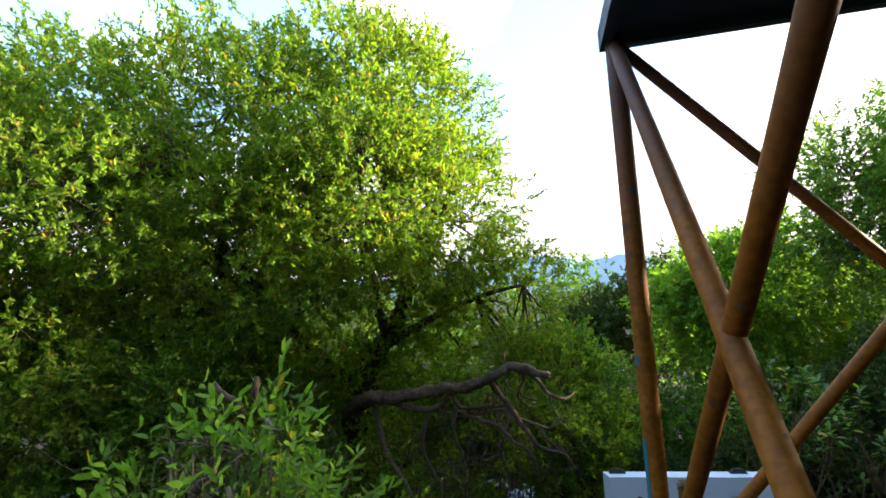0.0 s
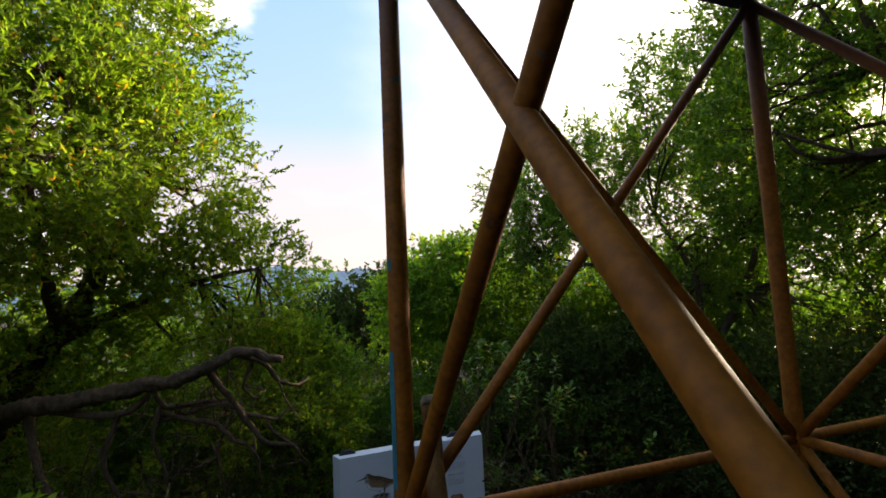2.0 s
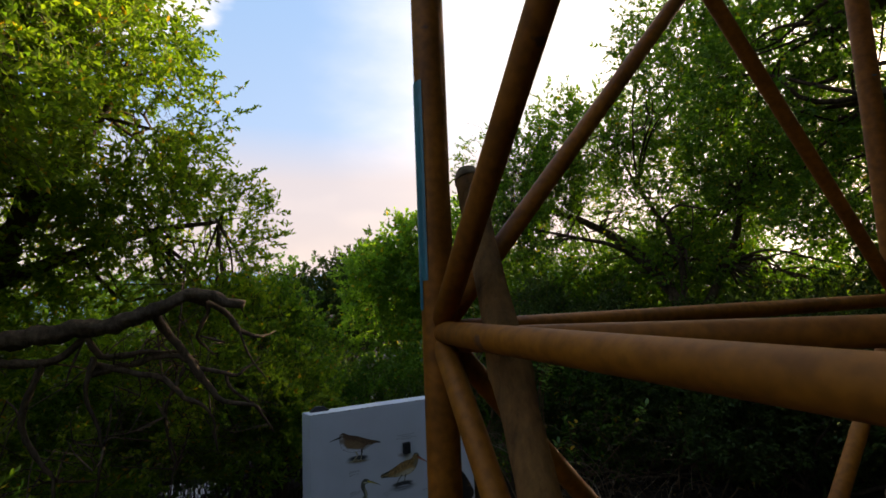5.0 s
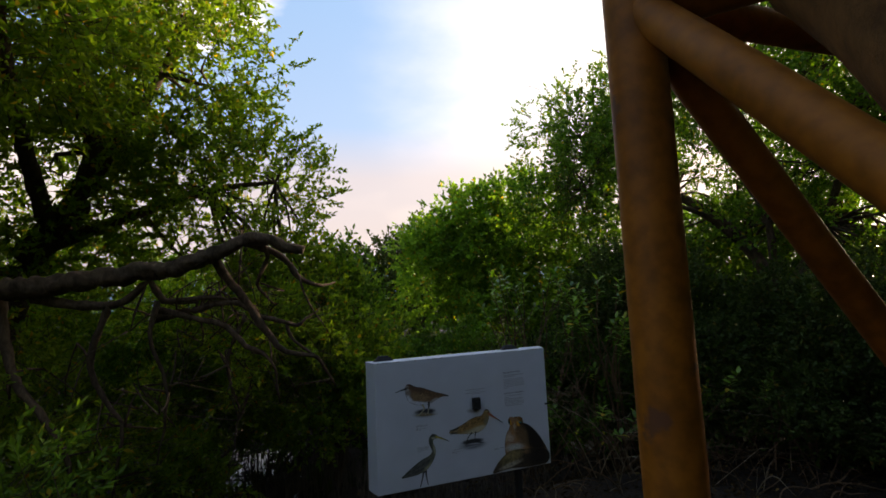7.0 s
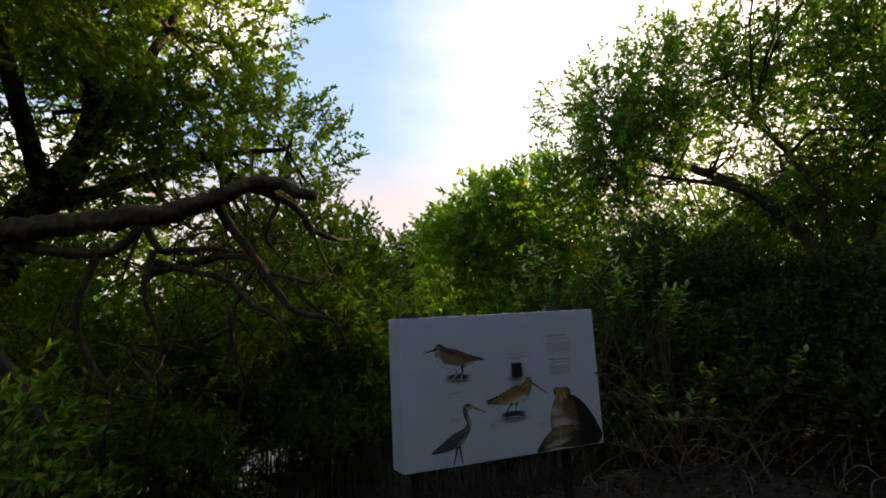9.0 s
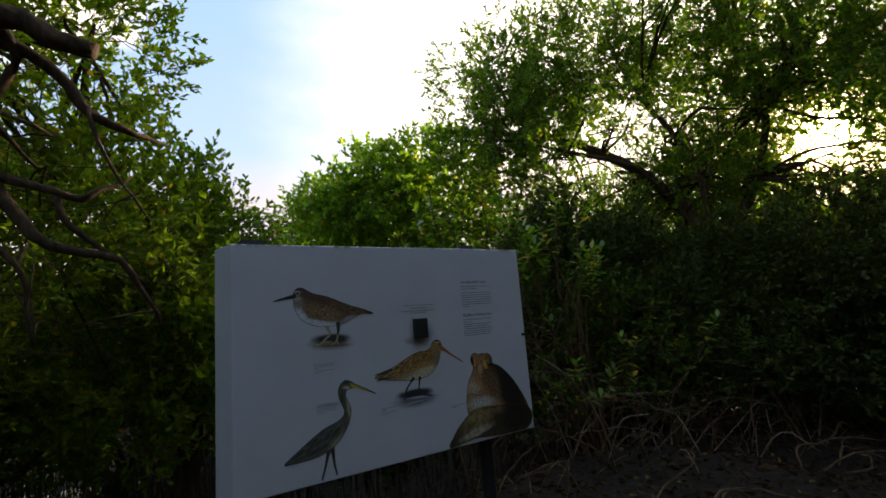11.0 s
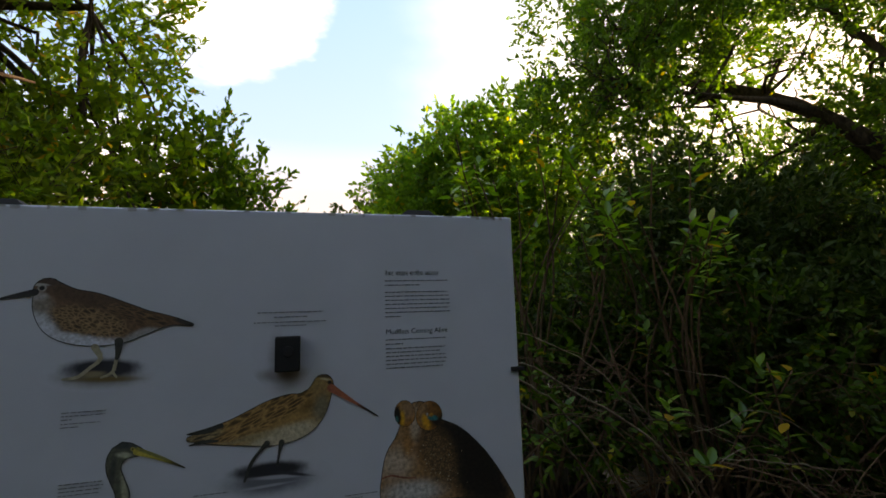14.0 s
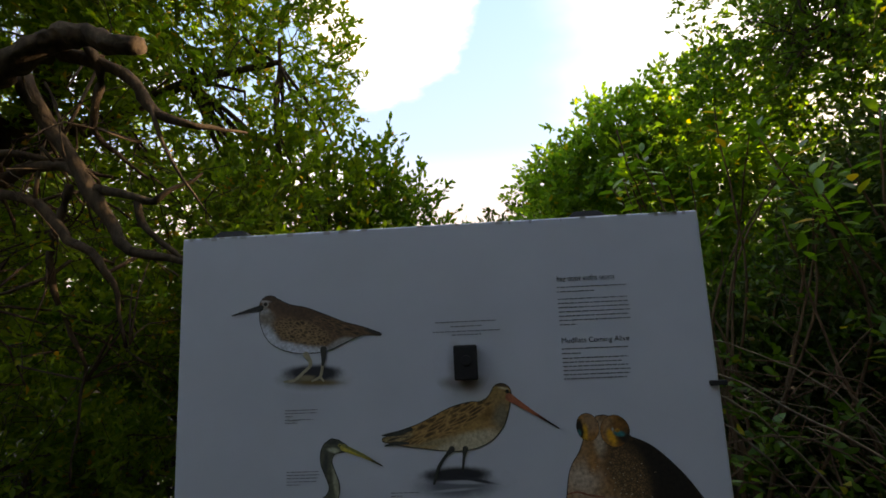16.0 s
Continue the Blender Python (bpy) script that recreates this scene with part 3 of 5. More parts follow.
tagged(ground, "dark wet mangrove mud with brown leaf litter", "ground", kind="structure")

bm = bmesh.new()
bmesh.ops.create_circle(bm, cap_ends=True, segments=48, radius=1)
for v in bm.verts:
    a = math.atan2(v.co.y, v.co.x)
    r = 1 + 0.18 * math.sin(3 * a + 1) + 0.1 * math.sin(7 * a)
    v.co = Vector((0.6 + v.co.x * r * 2.6, 10.0 + v.co.y * r * 1.9, -0.352))
tagged(part("water", bm, WATER), "shallow still creek water over dark mud", "water", kind="structure")

# ---- the pipe tower ----
A, B, C = (0.636, 2.527), (2.738, 2.42), (0.52, 0.50)
D = (B[0] + C[0] - A[0], B[1] + C[1] - A[1])
E = (2 * B[0] - A[0], 2 * B[1] - A[1])
LOW, TOP, BASE = 2.826, 5.232, 0.42
R_POST, R_BRACE = 0.041, 0.031
tower = thing("watch_tower", (1.2, 1.4, 0), "ochre-painted steel pipe tower with crossed braces", "tower")


def pipe(name, p, q, r, parent=tower, mat=PAINT, sides=24, label=""):
    """A straight round pipe with slightly uneven paint and rounded rims."""
    p, q = Vector(p), Vector(q)
    bm = bmesh.new()
    n = max(2, int((q - p).length / 0.25))
    turn = (q - p).to_track_quat("Z", "Y").to_matrix().to_4x4()
    rings = []
    for i in range(n + 1):
        rr = r * (1 + 0.012 * math.sin(i * 2.3 + p.x * 9))
        rings.append([bm.verts.new(Matrix.Translation(p.lerp(q, i / n)) @ turn @ Vector((rr * math.cos(2 * math.pi * k / sides), rr * math.sin(2 * math.pi * k / sides), 0))) for k in range(sides)])
    for a, b in zip(rings, rings[1:]):
        for k in range(sides):
            bm.faces.new((a[k], a[(k + 1) % sides], b[(k + 1) % sides], b[k]))
    bm.faces.new(list(reversed(rings[0])))
    bm.faces.new(rings[-1])
    bmesh.ops.recalc_face_normals(bm, faces=bm.faces)
    ob = part(name, bm, mat, None, label, True)
    under(ob, parent)
    return ob


def at(c, z):
    return (c[0], c[1], z)


for c in (A, B, C, D):
    pipe("post", at(c, -0.1), at(c, TOP + 0.02), R_POST)
pipe("post", at(E, -0.45), at(E, LOW + 0.05), R_POST)
for p, q in ((A, B), (A, C), (B, D), (C, D), (B, E)):
    pipe("beam", at(p, LOW), at(q, LOW), 0.027)
pipe("beam", at(A, LOW - 0.02), at(D, LOW + 0.015), 0.030)
pipe("brace", at(A, TOP), (0.521, 0.547, 2.84), R_BRACE)
pipe("brace", at(A, LOW), (0.527, 0.461, 5.149), 0.027)
for p, q in ((A, B), (B, D)):
    pipe("brace", at(p, LOW), at(q, TOP), 0.026)
    pipe("brace", at(q, LOW), at(p, TOP), 0.026)
for p, q in ((A, B), (A, C), (B, D)):
    pipe("brace", at(p, LOW), at(q, BASE), 0.027)
    pipe("brace", at(q, LOW), at(p, BASE), 0.027)

# deck over the tower, dark underside with an edge beam
bm = bmesh.new()
n1 = (Vector((*B, 0)) - Vector((*A, 0))).normalized()
n2 = (Vector((*C, 0)) - Vector((*A, 0))).normalized()
corner = Vector((*A, 0)) - n1 * 0.06 - n2 * 0.06


def slab(u0, u1, v0, v1, z0, z1):
    pts = [corner + n1 * u + n2 * v for u, v in ((u0, v0), (u1, v0), (u1, v1), (u0, v1))]
    lo = [bm.verts.new((p.x, p.y, z0)) for p in pts]
    hi = [bm.verts.new((p.x, p.y, z1)) for p in pts]
    bm.faces.new(lo[::-1])
    bm.faces.new(hi)
    for k in range(4):
        bm.faces.new((lo[k], lo[(k + 1) % 4], hi[(k + 1) % 4], hi[k]))


# from 2.2 to 4.2 the deck is added out of view, to shade the pipes
for name, args in (("deck", (0.0, 2.2, 0.0, 4.2, TOP + 0.06, TOP + 0.10)), ("edge_beam", (0.0, 2.2, 0.0, 0.05, TOP, TOP + 0.057)),
                   ("edge_beam", (0.0, 0.05, 0.054, 4.2, TOP, TOP + 0.057)), ("edge_beam", (2.06, 2.11, 0.054, 4.2, TOP, TOP + 0.057))):
    bm = bmesh.new()
    slab(*args)
    bmesh.ops.recalc_face_normals(bm, faces=bm.faces)
    under(part(name, bm, DECK), tower)

# a rough timber pole leaning inside the tower, its top open
rng = np.random.default_rng(11)
pole = thing("leaning_pole", (0.33, 0.86, 0), "rough ochre-painted wooden pole leaning beside the tower post", "pole")
p_top, p_knot = np.array((0.767, 2.581, 3.23)), np.array((0.684, 2.256, 2.62))
p_foot = p_top + (p_knot - p_top) * 3.23 / 0.61
line = [(*(p_top + (p_foot - p_top) * k), r) for k, r in ((0, 0.036), (0.1, 0.037), (0.15, 0.048), (0.17, 0.039), (0.3, 0.042), (0.5, 0.045), (0.52, 0.054), (0.55, 0.045), (0.8, 0.048), (1, 0.05))]
v, t = tube_arrays(smooth_line(line, 0.05), 16, rng, 0.04)
under(mesh_object("shaft", v, t, bark_material("weathered_painted_wood", (0.10, 0.050, 0.022), (0.32, 0.155, 0.055)), None, "", True), pole)
line = [(*(p_top + (p_foot - p_top) * k), r) for k, r in ((-0.006, 0.03), (0.0, 0.0375), (0.004, 0.0375))]
v, t = tube_arrays(smooth_line(line, 0.005), 16, rng, 0.03)
under(mesh_object("cut_end", v, t, DEADWOOD, None, "grey weathered cut end", True), pole)

# old teal paint left on the corner post
bm = bmesh.new()
for z0, z1, a0, a1 in ((2.95, 3.45, 150, 215), (2.88, 2.95, 165, 190)):
    m = 6
    g = [[bm.verts.new((A[0] + 0.0432 * math.cos(radians(a0 + (a1 - a0) * k / m)), A[1] + 0.0432 * math.sin(radians(a0 + (a1 - a0) * k / m)), z)) for k in range(m + 1)] for z in (z0, z1)]
    for k in range(m):
        bm.faces.new((g[0][k], g[0][k + 1], g[1][k + 1], g[1][k]))
under(part("old_paint", bm, TEAL, None, "patch of old teal paint"), tower)

# ---- the stair walked down ----
stair = thing("stair", (0.1, 2.9, 0), "open steel stair with ochre stringers and grey treads", "stair")
for i in range(13):
    z = 2.64 - 0.2 * i
    y = 0.30 + 0.204 * i
    bm = bmesh.new()
    box(bm, (-0.21, y, z - 0.035), (0.41, y + 0.23, z), 0.005)
    under(part("tread", bm, STEEL), stair)
for x in (-0.24, 0.44):
    pipe("stringer", (x, 0.22, 2.61), (x, 2.88, 0.02), 0.028, stair)
bm = bmesh.new()
box(bm, (-0.6, -0.9, 2.60), (0.41, 0.295, 2.64), 0.006)
under(part("landing", bm, STEEL), stair)
for x in (-0.56, 0.37):
    for y in (-0.86, 0.15):
        pipe("leg", (x, y, -0.05), (x, y, 2.61), 0.03, stair)
for y in (-0.86, 0.15):
    pipe("landing_beam", (-0.56, y, 2.57), (0.37, y, 2.57), 0.025, stair)

# ---- the information board ----
BX0, BX1, BZ0, BZ1, BY = 1.03, 2.878, 0.60, 1.797, 6.44
board = thing("information_board", (1.95, 6.5, -0.02), "white information board with painted wading birds on two posts", "board")
DEPTH, SPLAY = 0.18, 0.05
bm = bmesh.new()
box(bm, (BX0, BY, BZ0), (BX1, BY + DEPTH, BZ1))
for v in bm.verts:
    if v.co.y > BY + 0.01:
        v.co.x += SPLAY if v.co.x > 2 else -SPLAY
bmesh.ops.bevel(bm, geom=list(bm.edges), offset=0.006, segments=2, affect="EDGES", profile=0.5)
under(part("panel", bm, WHITE), board)
for x in (1.14, 2.53):
    bm = bmesh.new()
    box(bm, (x - 0.03, BY + 0.06, -0.12), (x + 0.03, BY + 0.12, BZ0 - 0.001), 0.006)
    under(part("post", bm, BLACK), board)
for x in (1.15, 2.53):
    bm = bmesh.new()
    lo = [(x - 0.10, BY + 0.10), (x + 0.10, BY + 0.10), (x + 0.10, BY + 0.17), (x - 0.10, BY + 0.17)]
    hi = [(x - 0.045, BY + 0.12), (x + 0.045, BY + 0.12), (x + 0.045, BY + 0.16), (x - 0.045, BY + 0.16)]
    a = [bm.verts.new((px, py, BZ1)) for px, py in lo]
    b = [bm.verts.new((px, py, BZ1 + 0.045)) for px, py in hi]
    for k in range(4):
        bm.faces.new((a[k], a[(k + 1) % 4], b[(k + 1) % 4], b[k]))
    bm.faces.new(b)
    bm.faces.new(a[::-1])
    bmesh.ops.recalc_face_normals(bm, faces=bm.faces)
    lamp = under(part("cap", bm, BLACK, None, "small black cap with a white rim"), board)
    bm = bmesh.new()
    box(bm, (x - 0.05, BY + 0.115, BZ1 + 0.0455), (x + 0.05, BY + 0.165, BZ1 + 0.054), 0.003)
    rim = part("cap_rim", bm, EDGE)
    rim.parent = lamp
    rim.matrix_parent_inverse = lamp.matrix_parent_inverse

# ---- the print on the board ----


def flat_disc(bm, x, z, rx, rz, y, tilt=0.0, n=20):
    c, s = math.cos(radians(tilt)), math.sin(radians(tilt))
    ring = []
    for k in range(n):
        a = 2 * math.pi * k / n
        u, w = rx * math.cos(a), rz * math.sin(a)
        ring.append(bm.verts.new((x + u * c - w * s, y, z + u * s + w * c)))
    bm.faces.new(ring)


def flat_stroke(bm, points, y, n=26):
    """A painted stroke of changing width through points (x, z, half width)."""
    line = smooth_line([(x, 0, z, r) for x, z, r in points], 0.012)
    t = np.gradient(line[:, [0, 2]], axis=0)
    t /= np.linalg.norm(t, axis=1)[:, None] + 1e-9
    side = np.stack([-t[:, 1], t[:, 0]], 1) * line[:, 3:4]
    up = [bm.verts.new((line[k, 0] + side[k, 0], y, line[k, 2] + side[k, 1])) for k in range(len(line))]
    dn = [bm.verts.new((line[k, 0] - side[k, 0], y, line[k, 2] - side[k, 1])) for k in range(len(line))]
    for k in range(len(line) - 1):
        bm.faces.new((up[k], up[k + 1], dn[k + 1], dn[k]))
    for e in (0, -1):
        ang = math.atan2(side[e, 1], side[e, 0])
        r = line[e, 3]
        turn = 1 if e == 0 else -1
        arc = [bm.verts.new((line[e, 0] + r * math.cos(ang + turn * math.pi * k / 8), y, line[e, 2] + r * math.sin(ang + turn * math.pi * k / 8))) for k in range(1, 8)]
        bm.faces.new([up[e], *arc, dn[e]])


def painted(name, shapes, mat, layer, label="", parent=None):
    """Painted patches of the print: discs (tuples) and strokes (lists), a hair above the layer below."""
    for k, s in enumerate(shapes):
        y = BY - 0.0012 * layer - 0.00002 * k
        bm = bmesh.new()
        if isinstance(s, list):
            flat_stroke(bm, s, y)
        else:
            flat_disc(bm, s[0], s[1], s[2], s[3], y, s[4])
        bmesh.ops.recalc_face_normals(bm, faces=bm.faces)
        under(part(name, bm, mat, None, label), parent or board)


SANDPIPER_BODY = [(1.754, 1.420, 0.003), (1.69, 1.434, 0.014), (1.62, 1.432, 0.038), (1.555, 1.431, 0.062), (1.475, 1.446, 0.079), (1.41, 1.464, 0.075), (1.375, 1.497, 0.055), (1.359, 1.535, 0.037)]
SANDPIPER_MANTLE = [(1.362, 1.535, 0.034), (1.415, 1.500, 0.041), (1.49, 1.478, 0.043), (1.58, 1.455, 0.030), (1.66, 1.440, 0.012)]
GODWIT_BODY = [(1.758, 1.068, 0.006), (1.80, 1.071, 0.020), (1.885, 1.077, 0.040), (1.995, 1.094, 0.070), (2.075, 1.112, 0.072), (2.12, 1.138, 0.057), (2.148, 1.175, 0.039), (2.160, 1.204, 0.033)]
EGRET_BODY = [(1.265, 0.727, 0.006), (1.33, 0.748, 0.026), (1.41, 0.775, 0.046), (1.485, 0.81, 0.052), (1.545, 0.85, 0.034), (1.578, 0.89, 0.020), (1.586, 0.925, 0.017), (1.572, 0.965, 0.017), (1.559, 1.0, 0.018), (1.562, 1.032, 0.022), (1.583, 1.053, 0.025), (1.618, 1.047, 0.013)]
FISH_FACE = [(2.487, 1.065, 0.058), (2.482, 1.0, 0.080), (2.477, 0.94, 0.113), (2.484, 0.87, 0.135), (2.49, 0.80, 0.14)]
FISH_TAIL = [(2.535, 1.025, 0.045), (2.585, 0.965, 0.080), (2.635, 0.885, 0.103), (2.69, 0.80, 0.108), (2.74, 0.72, 0.105)]
EYES = [(2.437, 1.087, 0.036, 0.044, 8), (2.524, 1.072, 0.047, 0.050, 0)]


def soft_print(name, spots, layer):
    """A wash of printed shade that fades into the white of the board; spots as (spot, colour)."""
    x0 = min(s[0] - s[2] * 1.7 for s, c in spots)
    x1 = max(s[0] + s[2] * 1.7 for s, c in spots)
    z0 = min(s[1] - s[3] * 1.7 for s, c in spots)
    z1 = max(s[1] + s[3] * 1.7 for s, c in spots)
    mat = print_paint("print_" + name, BOARD, spots, (), 70.0, 0.03)
    bm = bmesh.new()
    flat_disc(bm, (x0 + x1) / 2, (z0 + z1) / 2, (x1 - x0) / 2, (z1 - z0) / 2, BY - 0.0012 * layer, 0, 40)
    bmesh.ops.recalc_face_normals(bm, faces=bm.faces)
    under(part(name, bm, mat), board)


soft_print("ground_wash", [((1.51, 1.272, 0.095, 0.026, -3, 0.6), (0.20, 0.19, 0.18)), ((1.515, 1.298, 0.098, 0.026, -2, 0.35), (0.020, 0.022, 0.032)), ((1.52, 1.266, 0.080, 0.008, -3, 0.7), (0.16, 0.105, 0.035)), ((1.49, 1.282, 0.030, 0.009, 0, 0.5), (0.24, 0.20, 0.12))], 0.5)
soft_print("ground_shade", [((1.998, 0.915, 0.115, 0.034, -1, 0.55), (0.13, 0.14, 0.165)), ((1.995, 0.950, 0.108, 0.024, 0, 0.35), (0.022, 0.023, 0.028)), ((2.02, 0.926, 0.075, 0.006, -2, 0.5), (0.34, 0.36, 0.40)), ((1.98, 0.902, 0.080, 0.004, 3, 0.6), (0.32, 0.34, 0.38)), ((2.06, 0.932, 0.06, 0.005, -12, 0.5), (0.03, 0.032, 0.04))], 0.5)
# soft darker patches on the panel, below and left of the black box
soft_print("box_dark_patch", [((2.03, 1.246, 0.060, 0.020, 0, 0.8), (0.20, 0.17, 0.15)), ((2.01, 1.30, 0.020, 0.06, 0, 0.9), (0.30, 0.30, 0.32))], 0.5)
painted("outline", [[(x, z, r + 0.0026) for x, z, r in body] for body in (SANDPIPER_BODY, SANDPIPER_MANTLE, GODWIT_BODY, EGRET_BODY, FISH_FACE, FISH_TAIL)], INK, 1.5)
painted("sandpiper", [SANDPIPER_BODY, SANDPIPER_MANTLE], SANDPIPER, 2, "brown and white painted sandpiper")
painted("sandpiper_bill", [[(1.328, 1.531, 0.010), (1.28, 1.522, 0.006), (1.223, 1.508, 0.002)]], INK, 2.5)
painted("sandpiper_leg", [[(1.49, 1.362, 0.010), (1.507, 1.327, 0.0065), (1.48, 1.300, 0.005), (1.450, 1.276, 0.005), (1.413, 1.272, 0.003)], [(1.550, 1.328, 0.005), (1.541, 1.285, 0.005), (1.512, 1.271, 0.003)], [(1.541, 1.285, 0.004), (1.552, 1.270, 0.003)]], LEG_PALE, 2.5)
painted("sandpiper_thigh", [[(1.553, 1.376, 0.012), (1.553, 1.345, 0.008), (1.550, 1.325, 0.005)]], LEG_DARK, 3)
painted("godwit", [GODWIT_BODY], GODWIT, 2, "tan streaked painted godwit")
painted("godwit_tail", [[(1.752, 1.083, 0.002), (1.79, 1.086, 0.007), (1.85, 1.100, 0.006)], [(1.760, 1.049, 0.002), (1.80, 1.056, 0.006), (1.84, 1.055, 0.003)]], LEG_DARK, 2.5)
painted("godwit_bill", [[(2.186, 1.192, 0.013), (2.257, 1.143, 0.006), (2.342, 1.087, 0.0018)]], BILL_RED, 2.5, "red painted bill with a dark tip")
painted("godwit_leg", [[(1.985, 1.032, 0.010), (1.966, 1.013, 0.0048), (1.940, 0.978, 0.0058), (1.921, 0.925, 0.0038)], [(2.030, 1.032, 0.009), (2.023, 1.0, 0.0042), (2.018, 0.962, 0.0042)]], LEG_DARK, 2.5)
painted("egret", [EGRET_BODY], EGRET_PAINT, 2, "grey painted egret")
painted("egret_bill", [[(1.618, 1.048, 0.011), (1.68, 1.022, 0.007), (1.749, 0.986, 0.0018)]], BILL_YELLOW, 2.5, "yellow painted bill")
painted("egret_leg", [[(1.48, 0.765, 0.012), (1.458, 0.68, 0.006), (1.438, 0.618, 0.005)], [(1.495, 0.765, 0.012), (1.503, 0.68, 0.006), (1.515, 0.625, 0.005)]], LEG_DARK, 1.8)
painted("mudskipper_back", [FISH_TAIL], FISH, 1.8)
painted("mudskipper", [FISH_FACE], FISH, 2.2, "mottled brown painted mudskipper")
painted("eye_outline", [(x, z, rx + 0.0014, rz + 0.0014, t) for x, z, rx, rz, t in EYES], INK, 2.4)
painted("mudskipper_eye", EYES[:1], EYE_LEFT, 2.7)
painted("mudskipper_eye", EYES[1:], EYE_RIGHT, 2.7)
painted("mudskipper_mouth", [[(2.354, 0.880, 0.002), (2.385, 0.887, 0.003), (2.43, 0.875, 0.003), (2.47, 0.870, 0.0015)]], LIP, 2.6)
painted("painted_rock", [[(2.215, 0.622, 0.018), (2.31, 0.672, 0.058), (2.43, 0.71, 0.088), (2.58, 0.70, 0.090), (2.72, 0.695, 0.088), (2.79, 0.685, 0.078)]], ROCK, 3)
r_ = random.Random(8)
bm = bmesh.new()
for k in range(60):
    sx, sz, sr = r_.gauss(2.53, 0.05), r_.uniform(0.82, 0.98), r_.uniform(0.001, 0.0028)
    flat_disc(bm, sx, sz, sr, sr * 0.8, BY - 0.0012 * 2.5 - 0.000003 * k, 0, 8)
bmesh.ops.recalc_face_normals(bm, faces=bm.faces)
tagged(under(part("spotted_skin", bm, plain("print_pale_spot", (0.42, 0.36, 0.27), 0.6, 40, 0.2, 0.0, 0)), board), kind="stuff")

# black sound box screwed to the panel
bm = bmesh.new()
box(bm, (2.007, BY - 0.045, 1.258), (2.086, BY - 0.0005, 1.371), 0.004)
made = bmesh.ops.create_cone(bm, cap_ends=True, segments=20, radius1=0.018, radius2=0.016, depth=0.004, matrix=Matrix.Translation((2.048, BY - 0.047, 1.322)) @ Matrix.Rotation(radians(90), 4, "X"))
under(part("sound_box", bm, BLACK, None, "small black box fixed to the board"), board)


def lettering(body, x, z, width, mat):
    """Printed words, fitted to their width, standing on the panel's face."""
    cu = bpy.data.curves.new("text", "FONT")
    cu.body, cu.size = body, 0.03
    tmp = new("text", cu)
    bpy.context.view_layer.update()
    me = bpy.data.meshes.new_from_object(tmp.evaluated_get(bpy.context.evaluated_depsgraph_get()))
    bpy.data.objects.remove(tmp)
    xs = [v.co.x for v in me.vertices]
    k = width / max(0.001, max(xs) - min(xs)) if xs else 1
    me.transform(Matrix.Translation((x, BY - 0.0012, z)) @ Matrix.Rotation(radians(90), 4, "X") @ Matrix.Scale(k, 4))
    me.materials.clear()
    me.materials.append(mat)
    ob = new("lettering", me)
    return under(ob, board)


lettering("Mudflats Coming Alive", 2.374, 1.362, 0.226, INK)
lettering("\u0930\u0947\u092c\u091f \u0935\u093e\u0920\u093e\u0930 \u0938\u091c\u0940\u0935 \u091c\u093e\u0924\u093e\u0924", 2.374, 1.570, 0.200, INK)


def text_lines(x, z, widths, pitch, height, mat, centred=False):
    """Lines of print too small to read, as broken bars."""
    r = random.Random(int(x * 1000 + z * 100))
    height *= 0.72
    for k, w in enumerate(widths):
        bm = bmesh.new()
        x0 = x - w / 2 if centred else x
        u = 0.0
        while u < w - 0.002:
            step = min(r.uniform(0.008, 0.026), w - u)
            box(bm, (x0 + u, BY - 0.0014, z - k * pitch - height), (x0 + u + step - 0.0032, BY - 0.0004, z - k * pitch))
            u += step
        under(part("text_line", bm, mat), board)


text_lines(2.374, 1.553, (0.24, 0.13), 0.0155, 0.005, INK_GREY)
text_lines(2.374, 1.512, (0.238, 0.24, 0.242, 0.244, 0.24, 0.243, 0.06), 0.0145, 0.0045, INK_GREY)
text_lines(2.374, 1.344, (0.225, 0.065), 0.0155, 0.005, INK_GREY)
text_lines(2.374, 1.313, (0.222, 0.20, 0.222, 0.225, 0.222, 0.21), 0.0135, 0.005, INK_GREY)
text_lines(2.055, 1.452, (0.215, 0.11), 0.016, 0.005, INK_GREY, True)
text_lines(2.055, 1.419, (0.235, 0.105), 0.012, 0.0045, INK_GREY, True)
text_lines(1.416, 1.176, (0.117, 0.115, 0.03), 0.010, 0.0036, INK_GREY)
text_lines(1.416, 1.144, (0.105, 0.05), 0.010, 0.003, INK_GREY)
text_lines(1.422, 0.975, (0.112, 0.115, 0.11), 0.010, 0.0036, INK_GREY)
text_lines(1.422, 0.944, (0.105, 0.05), 0.010, 0.003, INK_GREY)
text_lines(1.776, 0.90, (0.10, 0.04), 0.010, 0.0036, INK_GREY)
text_lines(1.776, 0.878, (0.11, 0.06), 0.010, 0.003, INK_GREY)
text_lines(2.232, 0.842, (0.11, 0.06), 0.010, 0.0036, INK_GREY)
# dirt marks along the worn top edge
r_ = random.Random(5)
for k in range(34):
    x = r_.uniform(BX0 + 0.02, BX1 - 0.02)
    bm = bmesh.new()
    box(bm, (x, BY - 0.0012, BZ1 - r_.uniform(0.004, 0.014)), (x + r_.uniform(0.004, 0.03), BY - 0.0003, BZ1 - 0.001))
    under(part("scuff", bm, EDGE), board)
bm = bmesh.new()
box(bm, (2.845, BY - 0.012, 1.205), (2.90, BY - 0.0005, 1.222), 0.003)
under(part("latch", bm, BLACK, None, "dark catch at the board's edge"), board)

# ---- trees ----


def tree(name, place, label, category="tree", group=""):
    return thing(name, place, label, category, group)


